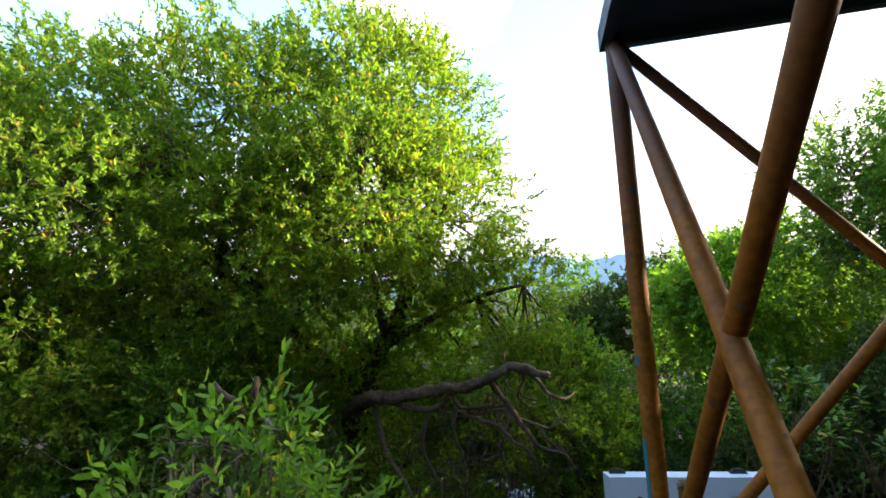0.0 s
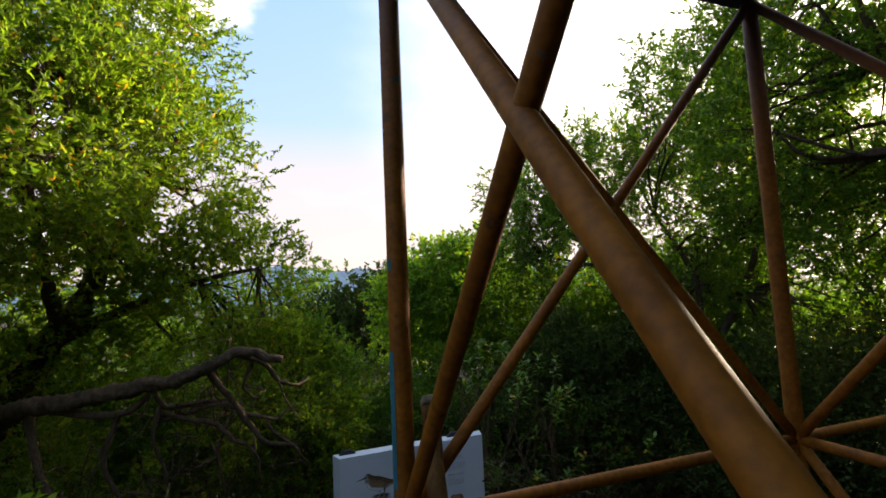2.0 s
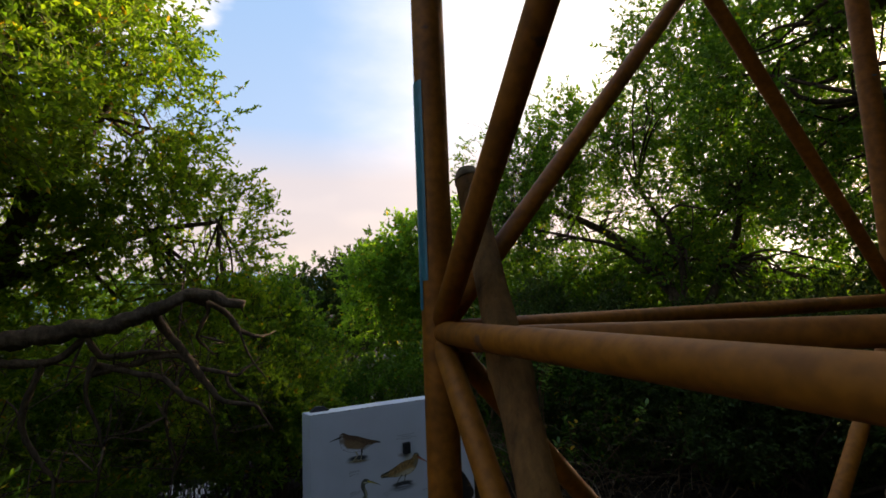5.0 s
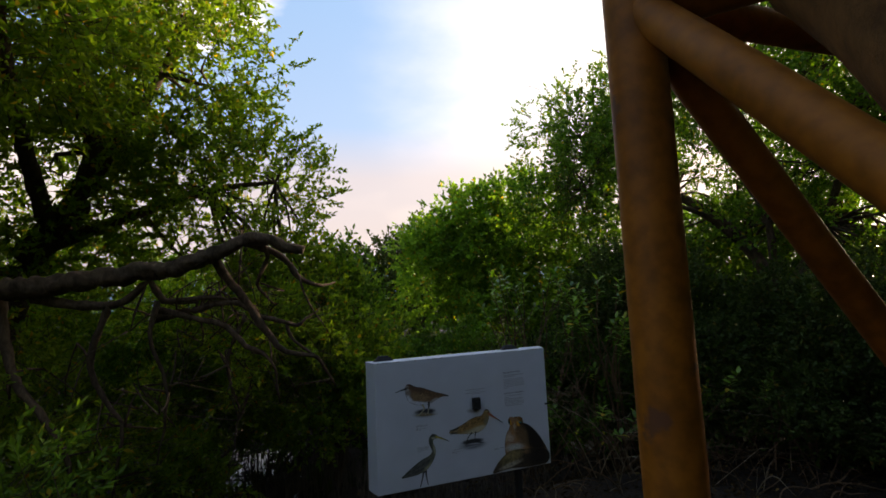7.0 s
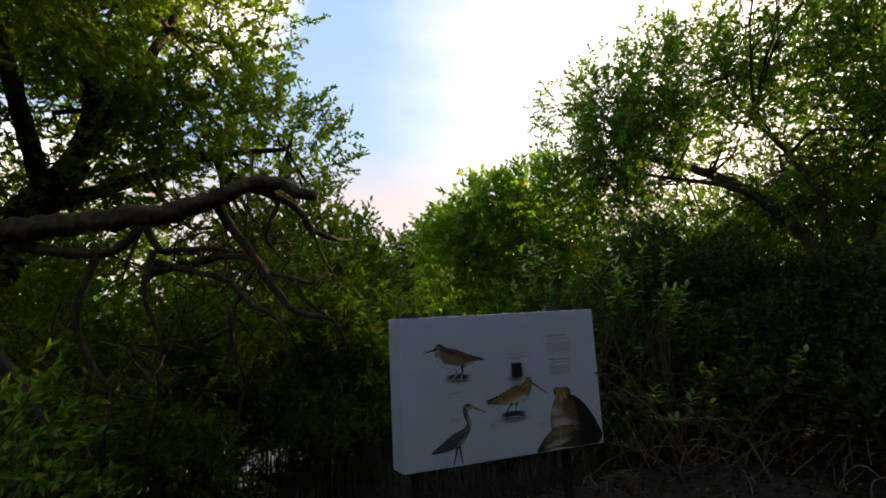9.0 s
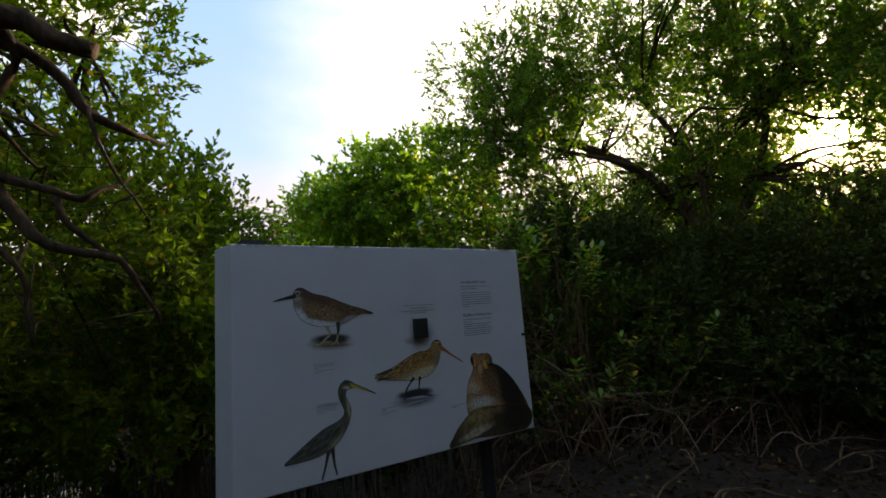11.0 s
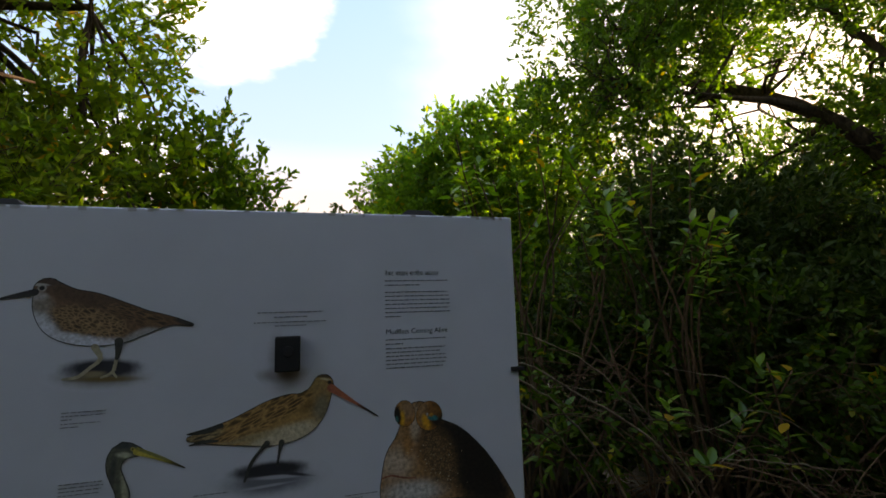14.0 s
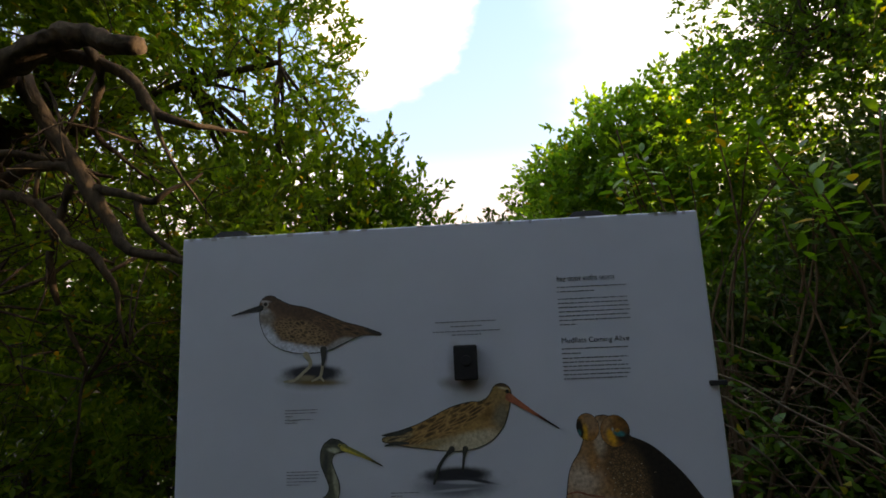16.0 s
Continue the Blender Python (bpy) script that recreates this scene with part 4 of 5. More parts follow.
# the great tree on the creek's bank
rng = np.random.default_rng(21)
left_tree = tree("mangrove_tree", (-3.3, 9.3, -0.4), "large spreading grey mangrove tree with a long low bare limb")
L_LOBES = [
    (-2.9, 8.4, 6.9, 2.5, 2.2, 2.5), (-4.8, 7.6, 6.9, 2.3, 2.0, 2.2), (-1.15, 8.9, 5.5, 1.4, 1.4, 1.6), (-0.45, 9.2, 3.9, 1.4, 1.3, 1.2),
    (-2.2, 7.0, 5.6, 1.6, 1.3, 1.6), (-5.6, 7.4, 4.2, 1.9, 1.7, 1.8), (-3.6, 9.6, 3.8, 2.2, 1.6, 1.5), (0.2, 9.5, 2.2, 0.9, 0.9, 0.9),
    (-7.2, 6.2, 6.0, 1.9, 1.7, 1.9), (-5.0, 7.0, 2.9, 1.7, 1.2, 1.3), (-7.6, 5.4, 3.6, 1.6, 1.4, 1.8), (-3.0, 8.8, 2.4, 1.3, 0.9, 0.9), (-3.7, 6.7, 4.9, 1.8, 1.1, 1.6), (-5.9, 5.6, 5.2, 1.6, 1.2, 1.5), (-2.1, 8.4, 7.8, 1.3, 1.3, 1.4), (0.85, 9.4, 1.2, 1.0, 0.9, 0.9), (-6.4, 5.2, 3.4, 1.6, 1.4, 1.6),
    (-7.6, 7.6, 7.6, 2.0, 1.7, 1.6), (-9.2, 6.4, 6.6, 2.0, 1.7, 2.2), (-8.8, 4.8, 4.4, 1.6, 1.4, 2.0),
]
trunk = [(-3.5, 9.6, -0.5, 0.26), (-3.2, 9.3, 1.2, 0.22), (-2.7, 9.0, 2.9, 0.19), (-2.2, 9.0, 3.7, 0.16), (-1.95, 8.9, 4.4, 0.13), (-2.1, 8.7, 5.4, 0.09), (-2.3, 8.5, 6.8, 0.05)]
wood("trunk", trunk, left_tree, BARK, rng, 14)
limb_a = [(-3.2, 9.2, 1.5, 0.16), (-2.9, 8.2, 2.2, 0.13), (-2.2, 7.35, 2.62, 0.10), (-1.34, 7.2, 2.72, 0.085), (-0.62, 7.15, 2.84, 0.078), (-0.31, 7.12, 3.03, 0.066), (0.0, 7.1, 3.18, 0.058), (0.25, 7.08, 3.16, 0.052), (0.48, 7.07, 3.10, 0.046)]
wood("limb", limb_a, left_tree, BARK, rng, 14, 0.05, 0.26, 0.014, "bare low limb with a sawn end")
limb_b = [(-3.0, 9.2, 2.2, 0.13), (-3.9, 8.3, 3.6, 0.1), (-4.7, 7.6, 5.0, 0.07), (-5.2, 7.2, 6.4, 0.04)]
wood("limb", limb_b, left_tree, BARK, rng)
limb_c = [(-2.3, 9.0, 3.6, 0.11), (-1.7, 8.9, 4.6, 0.08), (-1.2, 8.8, 5.5, 0.05), (-0.9, 8.7, 6.3, 0.03)]
wood("limb", limb_c, left_tree, BARK, rng)
limb_d = [(-2.5, 9.0, 3.2, 0.10), (-1.5, 9.2, 3.7, 0.075), (-0.7, 9.2, 4.0, 0.05), (0.2, 9.3, 4.2, 0.025)]
wood("limb", limb_d, left_tree, BARK, rng)
limb_e = [(-2.4, 8.9, 3.4, 0.1), (-2.3, 7.9, 4.3, 0.075), (-2.2, 7.2, 5.2, 0.05), (-2.0, 6.8, 6.2, 0.03)]
wood("limb", limb_e, left_tree, BARK, rng)
hangers = [
    [(-1.9, 7.3, 2.55, 0.05), (-1.5, 7.2, 2.45, 0.045), (-1.21, 7.2, 2.44, 0.04), (-0.99, 7.15, 2.62, 0.034), (-0.90, 7.2, 2.44, 0.03), (-0.55, 7.2, 2.45, 0.022), (-0.2, 7.4, 2.3, 0.01)],
    [(-0.42, 7.16, 2.94, 0.055), (-0.33, 7.2, 2.73, 0.046), (-0.19, 7.2, 2.56, 0.042), (-0.09, 7.22, 2.42, 0.040), (-0.03, 7.22, 2.31, 0.046), (0.05, 7.22, 2.20, 0.040), (0.14, 7.22, 2.05, 0.036), (0.25, 7.2, 1.93, 0.030), (0.54, 7.2, 1.83, 0.020), (0.75, 7.4, 1.55, 0.008)],
    [(-0.16, 7.12, 3.05, 0.046), (0.06, 7.12, 2.98, 0.038), (0.23, 7.12, 2.90, 0.034), (0.31, 7.12, 2.80, 0.036), (0.39, 7.12, 2.69, 0.032), (0.50, 7.13, 2.60, 0.026), (0.67, 7.15, 2.57, 0.018), (0.9, 7.4, 2.62, 0.006)],
    [(-0.95, 7.3, 2.30, 0.040), (-0.54, 7.24, 2.39, 0.036), (-0.41, 7.24, 2.43, 0.034), (-0.24, 7.23, 2.44, 0.032), (-0.12, 7.22, 2.40, 0.030), (-0.04, 7.22, 2.31, 0.026)],
    [(0.0, 7.22, 2.28, 0.026), (0.23, 7.2, 2.21, 0.024), (0.30, 7.2, 2.18, 0.022), (0.43, 7.2, 2.13, 0.020), (0.49, 7.2, 2.17, 0.016), (0.66, 7.3, 2.26, 0.006)],
    [(0.28, 7.2, 2.18, 0.020), (0.31, 7.2, 2.06, 0.019), (0.41, 7.2, 1.96, 0.017), (0.54, 7.2, 1.86, 0.012), (0.7, 7.3, 1.7, 0.006)],
    [(-0.95, 7.3, 2.40, 0.036), (-0.53, 7.2, 2.28, 0.030), (-0.32, 7.2, 2.21, 0.028), (-0.22, 7.2, 2.10, 0.028), (-0.11, 7.2, 1.99, 0.026), (0.03, 7.2, 1.90, 0.022), (0.13, 7.2, 1.79, 0.016), (0.2, 7.3, 1.4, 0.008)],
    [(-0.34, 7.08, 3.02, 0.009), (-0.31, 7.05, 2.86, 0.007), (-0.24, 7.04, 2.70, 0.005), (-0.20, 7.04, 2.62, 0.003)],
    [(-0.18, 7.06, 2.84, 0.008), (-0.10, 7.05, 2.72, 0.006), (-0.05, 7.05, 2.55, 0.004), (-0.04, 7.05, 2.46, 0.002)],
    [(0.40, 7.1, 2.68, 0.014), (0.46, 7.12, 2.48, 0.011), (0.56, 7.15, 2.3, 0.008), (0.72, 7.2, 2.05, 0.003)],
    [(-0.9, 7.2, 2.48, 0.03), (-0.95, 7.2, 2.1, 0.022), (-0.8, 7.25, 1.6, 0.016), (-0.9, 7.4, 0.9, 0.008)],
    [(-1.3, 7.2, 2.45, 0.035), (-1.45, 7.3, 1.9, 0.028), (-1.2, 7.4, 1.3, 0.018), (-1.3, 7.6, 0.5, 0.01)],
    [(-0.12, 7.2, 2.3, 0.025), (-0.3, 7.3, 1.8, 0.018), (-0.2, 7.5, 1.2, 0.01), (-0.35, 7.6, 0.6, 0.005)],
    [(-2.2, 7.4, 2.6, 0.05), (-2.0, 7.2, 1.9, 0.038), (-1.6, 7.1, 1.2, 0.025), (-1.5, 7.2, 0.3, 0.012)],
    [(0.0, 7.1, 3.1, 0.03), (0.1, 7.1, 2.9, 0.025), (0.02, 7.2, 2.62, 0.018), (0.2, 7.4, 2.4, 0.008)],
]
for pts in hangers:
    wood("branch", pts, left_tree, BARK, rng, 7, 0.07, 0.2, 0.012)
starts = [p for limb in (trunk[2:], limb_b[1:], limb_c[1:], limb_d[1:], limb_e[1:]) for p in limb]
v, t = fork_out(starts, L_LOBES, 7, rng)
tagged(under(mesh_object("branch", v, t, BARK), left_tree), kind="stuff")
v, t = fork_out([p for h in hangers for p in h[1:]], [(-0.6, 7.6, 1.6, 1.1, 0.6, 0.9), (-1.6, 7.6, 1.4, 0.8, 0.5, 0.9), (0.2, 8.0, 1.6, 0.8, 0.7, 0.7), (-0.4, 7.5, 2.4, 0.9, 0.5, 0.5)], 16, rng, 0.012)
tagged(under(mesh_object("bare_twig", v, t, BARK), left_tree), kind="stuff")
p, w = sprays(L_LOBES, 27500, rng, -0.32, 2.2, 31, 3.8)
foliage(p, w, 0.30, 14, 0.085, 0.040, rng, left_tree, LEAF_A, BARK)

p, w = sprays([(0.55, 9.3, 2.6, 0.95, 0.7, 0.75), (1.0, 9.3, 1.7, 0.9, 0.7, 0.8)], 420, rng, -0.1, 2.4, 35, 2.2, 0.7)
foliage(p, w, 0.34, 10, 0.10, 0.045, rng, left_tree, LEAF_A, BARK, 0.003, oval=True)
p, w = sprays([(-0.7, 7.9, 1.7, 1.2, 0.5, 0.9), (-1.8, 7.7, 1.6, 1.0, 0.5, 0.9), (0.2, 8.2, 2.0, 0.8, 0.5, 0.8)], 700, rng, 0.0, 2.4, 33)
foliage(p, w, 0.26, 11, 0.07, 0.03, rng, left_tree, LEAF_A, BARK, 0.003)

# the arching tree beyond the board, low sun behind it
rng = np.random.default_rng(22)
right_tree = tree("mangrove_tree", (9.4, 8.0, -0.4), "tall mangrove tree with an arching limb against the low sun")
R_LOBES = [
    (6.9, 10.6, 6.0, 1.5, 1.4, 1.2), (7.3, 10.2, 5.2, 1.2, 1.1, 1.0), (6.1, 10.6, 4.1, 1.0, 0.9, 0.8), (6.4, 10.3, 4.9, 1.2, 1.2, 1.0), (8.0, 9.9, 6.6, 1.3, 1.2, 1.3), (8.8, 9.6, 6.6, 1.6, 1.5, 1.3), (10.3, 8.2, 6.2, 1.5, 1.5, 1.4), (9.6, 7.0, 5.6, 1.3, 1.3, 1.0),
    (6.6, 9.9, 3.9, 1.0, 0.9, 0.6), (8.4, 8.9, 5.0, 1.2, 1.0, 0.6), (11.0, 6.0, 5.4, 1.5, 1.4, 1.2), (10.4, 8.8, 6.8, 1.4, 1.4, 0.9), (9.4, 8.4, 3.6, 1.3, 1.3, 0.7), (10.0, 11.0, 3.7, 1.3, 1.2, 0.9), (11.0, 9.9, 3.3, 1.2, 1.2, 0.8), (10.4, 9.0, 4.3, 1.2, 1.2, 0.8), (11.8, 8.8, 4.4, 1.3, 1.2, 0.9), (11.6, 9.6, 3.9, 1.3, 1.3, 0.8),
    (10.4, 7.7, 4.9, 1.2, 1.0, 0.9), (10.2, 5.9, 4.5, 1.1, 1.0, 0.9), (10.6, 7.9, 3.3, 1.0, 0.8, 0.8), (10.0, 5.5, 3.3, 1.1, 0.9, 1.0), (10.2, 6.7, 2.6, 1.0, 0.9, 0.75), (9.2, 6.3, 5.0, 1.1, 1.0, 0.8), (8.0, 10.6, 5.6, 1.2, 1.0, 1.0), (7.4, 6.6, 7.2, 1.1, 1.1, 1.1), (8.3, 5.5, 7.0, 1.2, 1.1, 1.1), (8.6, 7.0, 7.6, 1.3, 1.2, 1.2),
]
limb_r = [(9.5, 7.9, -0.5, 0.18), (9.37, 8.06, 1.4, 0.15), (9.27, 8.27, 2.17, 0.13), (9.12, 8.58, 3.0, 0.12), (8.81, 9.11, 3.8, 0.105), (8.43, 9.68, 4.37, 0.09), (7.9, 10.32, 4.84, 0.07), (7.45, 10.77, 5.28, 0.05), (7.0, 10.9, 6.0, 0.03)]
wood("trunk", limb_r, right_tree, BARK, rng, 12)
limb_s = [(9.28, 8.27, 2.5, 0.08), (9.27, 8.28, 3.57, 0.065), (9.13, 8.55, 4.46, 0.05), (8.92, 8.93, 5.31, 0.035), (8.8, 9.3, 6.4, 0.02)]
wood("limb", limb_s, right_tree, BARK, rng)
limb_t = [(9.3, 8.2, 2.0, 0.10), (9.8, 7.6, 3.4, 0.08), (10.2, 7.4, 4.8, 0.055), (10.4, 7.8, 6.4, 0.03)]
wood("limb", limb_t, right_tree, BARK, rng)
limb_u = [(9.0, 8.8, 3.3, 0.06), (8.2, 9.0, 3.9, 0.05), (7.2, 9.5, 4.2, 0.035), (6.4, 9.9, 4.4, 0.02)]
wood("limb", limb_u, right_tree, BARK, rng)
v, t = fork_out([*limb_r[3:], *limb_s[1:], *limb_t[1:], *limb_u[1:]], R_LOBES, 7, rng)
tagged(under(mesh_object("branch", v, t, BARK), right_tree), kind="stuff")
p, w = sprays(R_LOBES, 11800, rng, 0.05, 3.4, 41, 2.2)
foliage(p, w, 0.30, 11, 0.085, 0.05, rng, right_tree, LEAF_D, BARK)

# the dark trunk further round
rng = np.random.default_rng(23)
dark_tree = tree("mangrove_tree", (7.8, 3.0, -0.4), "dark many-limbed mangrove tree with a thin open crown")
D_LOBES = [(7.2, 4.2, 7.4, 1.6, 1.5, 1.3), (8.2, 2.4, 6.6, 1.7, 1.6, 1.5), (6.9, 4.9, 5.8, 1.0, 1.0, 1.0), (8.6, 4.4, 6.0, 1.5, 1.3, 1.2), (7.0, 2.6, 8.2, 1.6, 1.6, 1.2), (9.0, 1.2, 5.4, 1.5, 1.5, 1.5), (8.6, 4.7, 4.4, 1.3, 1.1, 1.0), (9.2, 3.2, 4.3, 1.4, 1.4, 1.1), (10.5, 3.4, 3.2, 1.6, 1.5, 1.1), (10.8, 1.4, 3.2, 1.6, 1.5, 1.1), (8.2, 1.2, 3.8, 1.3, 1.3, 1.2)]
limb_v = [(7.9, 2.9, -0.5, 0.24), (7.7, 3.1, 1.4, 0.22), (7.62, 3.35, 3.0, 0.2), (7.55, 3.6, 4.08, 0.17), (7.63, 3.36, 5.04, 0.11), (7.7, 3.1, 6.2, 0.07), (7.5, 3.0, 7.6, 0.03)]
wood("trunk", limb_v, dark_tree, BARK, rng, 12)
limb_w = [(7.55, 3.6, 4.2, 0.11), (7.5, 3.7, 5.2, 0.09), (7.45, 3.8, 6.3, 0.06), (7.3, 4.0, 7.4, 0.03)]
wood("limb", limb_w, dark_tree, BARK, rng)
limb_x = [(7.63, 3.36, 5.0, 0.09), (7.8, 2.8, 5.6, 0.07), (8.0, 2.2, 6.3, 0.045), (8.3, 1.6, 7.0, 0.02)]
wood("limb", limb_x, dark_tree, BARK, rng)
v, t = fork_out([*limb_v[4:], *limb_w[1:], *limb_x[1:]], D_LOBES, 8, rng, 0.045)
tagged(under(mesh_object("branch", v, t, BARK), dark_tree), kind="stuff")
p, w = sprays(D_LOBES, 8200, rng, 0.0, 2.5, 43)
foliage(p, w, 0.32, 13, 0.085, 0.04, rng, dark_tree, LEAF_D, BARK)


def bush(place, lobes, count, leaf, size, label, rng, per=12, twig=0.3, gap=-0.3, stems=8, category="bush", name="mangrove_bush", group="", wood_mat=BARK, lift=0.25, oval=False, girth=0.035):
    """A many-stemmed shrub: stems from the foot into its lobes, with leafy twigs."""
    b = thing(name, place, label, category, group)
    x, y, z = place
    starts = []
    for k in range(stems):
        lb = lobes[k % len(lobes)]
        end = np.array(lb[:3]) + rng.normal(0, 0.3, 3) * np.array(lb[3:])
        foot = np.array((x, y, z - 0.1)) + [*rng.normal(0, 0.18, 2), 0]
        m = foot * 0.45 + end * 0.55 + rng.normal(0, 0.14, 3) * (1 if girth > 0.02 else 3)
        pts = [(*foot, girth), (*m, girth * 0.63), (*end, girth * 0.23)]
        starts += pts[1:]
        wood("stem", pts, b, wood_mat, rng, 6, 0.15)
    v, t = fork_out(starts, lobes, 4, rng, 0.016)
    tagged(under(mesh_object("branch", v, t, wood_mat), b), kind="stuff")
    p, w = sprays(lobes, count, rng, gap, 2.6, int(abs(x * 7 + y)), 2.0, lift)
    foliage(p, w, twig, per, *size, rng, b, leaf, wood_mat, 0.0035, z + 0.05, oval)
    return b


rng = np.random.default_rng(24)
TWIG = bark_material("brown_twig", (0.055, 0.032, 0.020), (0.20, 0.125, 0.08))
# DARK bushes wear LEAF_B, whose dark colour carries their shade
DARK = "dense mangrove undergrowth on the dark mud, its shade put into the leaf colour"
THICK = "dense dark green mangrove thicket across the creek"
bush((5.1, 12.8, -0.4), [(4.9, 12.6, 3.6, 1.4, 1.1, 1.6), (6.0, 11.9, 3.9, 1.1, 1.0, 1.6), (4.0, 13.1, 3.15, 1.0, 0.9, 1.5), (5.4, 12.0, 1.6, 1.6, 1.0, 1.4)], 4600, LEAF_C, (0.10, 0.055), "dense rounded dark green mangrove shrub over the creek", rng, 11, 0.28, oval=True)
bush((3.4, 17.0, -0.4), [(3.6, 17.0, 2.6, 1.8, 1.3, 1.8), (2.0, 17.6, 2.2, 1.5, 1.2, 1.6), (5.4, 17.6, 3.2, 1.8, 1.3, 2.0), (7.5, 16.6, 3.2, 2.0, 1.3, 2.2)], 4600, LEAF_B, (0.13, 0.065), THICK, rng, 12, 0.34)
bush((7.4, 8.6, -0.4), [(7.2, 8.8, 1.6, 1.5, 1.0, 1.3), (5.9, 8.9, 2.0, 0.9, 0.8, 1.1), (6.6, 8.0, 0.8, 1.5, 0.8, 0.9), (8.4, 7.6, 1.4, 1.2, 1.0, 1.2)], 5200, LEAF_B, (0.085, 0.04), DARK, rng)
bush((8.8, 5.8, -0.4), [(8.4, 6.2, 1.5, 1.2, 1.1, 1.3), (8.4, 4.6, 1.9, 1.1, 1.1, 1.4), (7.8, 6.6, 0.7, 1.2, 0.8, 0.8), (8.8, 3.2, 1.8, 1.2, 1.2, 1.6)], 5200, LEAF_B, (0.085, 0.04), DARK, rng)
bush((11.0, 9.8, -0.4), [(10.6, 10.4, 1.9, 1.6, 1.3, 2.1), (12.0, 8.8, 1.8, 1.5, 1.4, 2.0), (9.2, 11.4, 2.0, 1.5, 1.2, 2.2), (12.6, 6.8, 1.4, 1.5, 1.5, 1.7), (8.0, 12.4, 2.0, 1.4, 1.2, 2.2)], 7500, LEAF_D, (0.11, 0.055), "sunlit green mangrove scrub behind the arching tree", rng, 11, 0.32)
bush((11.8, 3.2, -0.4), [(11.4, 4.6, 1.6, 1.5, 1.3, 1.9), (11.6, 2.4, 1.8, 1.6, 1.5, 2.1), (11.2, 0.2, 1.8, 1.6, 1.5, 2.1)], 4500, LEAF_D, (0.11, 0.055), "green mangrove scrub on the mud", rng, 11, 0.32)
bush((1.0, 9.4, -0.4), [(1.15, 9.6, 2.5, 0.42, 0.4, 0.85), (0.9, 9.5, 1.3, 0.7, 0.6, 0.8), (1.5, 9.5, 2.0, 0.35, 0.35, 0.85)], 800, LEAF_D, (0.08, 0.036), "slender young mangrove with upright leafy shoots", rng, 11, 0.28, -0.4, 6, lift=0.8, oval=True)
bush((0.6, 11.6, -0.4), [(0.6, 11.6, 1.4, 1.5, 1.0, 1.4), (2.0, 12.4, 1.2, 1.2, 1.0, 1.2), (-1.0, 11.2, 1.6, 1.4, 1.0, 1.5)], 3600, LEAF_A, (0.085, 0.034), "leafy mangrove scrub on the creek's far bank", rng)
bush((-3.0, 12.2, -0.4), [(-3.0, 12.2, 2.0, 1.8, 1.2, 2.0), (-5.6, 11.4, 2.4, 1.8, 1.4, 2.4), (-8.0, 10.4, 2.6, 1.8, 1.6, 2.6)], 5000, LEAF_D, (0.11, 0.05), "sunlit green thicket behind the great tree", rng, 11, 0.32)
bush((-4.6, 6.6, -0.3), [(-4.4, 6.6, 1.2, 1.6, 1.1, 1.4), (-3.2, 6.4, 0.9, 1.1, 0.9, 1.1), (-6.2, 5.6, 1.8, 1.5, 1.3, 1.9), (-4.8, 6.0, 2.8, 1.3, 1.0, 1.1)], 4300, LEAF_D, (0.085, 0.036), "shaded leafy thicket under the great tree", rng)
bush((-2.4, 8.0, -0.35), [(-2.2, 8.2, 0.6, 1.4, 0.8, 0.8), (-3.6, 8.0, 1.0, 1.2, 0.8, 1.1), (-0.8, 8.6, 0.4, 0.9, 0.6, 0.6)], 1700, LEAF_A, (0.085, 0.036), "low leafy shrub among breathing roots", rng, 10, 0.26, 0.1)
bush((4.7, 7.8, -0.35), [(4.4, 7.9, 1.25, 0.7, 0.5, 0.7), (5.2, 7.6, 1.1, 0.8, 0.5, 0.7), (4.1, 7.6, 0.8, 0.7, 0.4, 0.7), (5.6, 7.4, 0.5, 0.7, 0.5, 0.6)], 240, LEAF_E, (0.075, 0.034), "straggling green shrub with bare tangled stems beside the board", rng, 8, 0.24, -0.1, 12, wood_mat=TWIG, oval=True, girth=0.011)
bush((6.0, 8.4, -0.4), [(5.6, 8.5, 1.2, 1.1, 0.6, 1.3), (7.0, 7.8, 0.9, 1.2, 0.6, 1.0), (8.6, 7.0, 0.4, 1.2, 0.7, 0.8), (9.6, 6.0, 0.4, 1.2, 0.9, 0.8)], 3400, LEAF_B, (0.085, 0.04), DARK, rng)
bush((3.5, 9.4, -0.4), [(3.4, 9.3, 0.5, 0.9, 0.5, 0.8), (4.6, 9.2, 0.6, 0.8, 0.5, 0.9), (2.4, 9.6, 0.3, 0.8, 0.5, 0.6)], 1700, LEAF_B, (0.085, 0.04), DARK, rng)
bush((3.0, 11.6, -0.4), [(3.3, 11.3, 0.8, 1.0, 0.7, 1.1), (2.3, 12.0, 0.5, 0.9, 0.7, 0.8), (3.9, 10.6, 0.7, 0.8, 0.6, 1.0)], 2000, LEAF_D, (0.09, 0.04), "low green mangrove scrub on the creek mud", rng)
bush((-1.2, 10.8, -0.4), [(-1.4, 10.8, 1.0, 1.3, 0.8, 1.3), (-3.4, 10.8, 1.2, 1.4, 0.9, 1.5), (0.2, 11.0, 0.8, 1.0, 0.8, 1.0)], 3200, LEAF_D, (0.09, 0.036), "leafy scrub behind the low limb", rng)
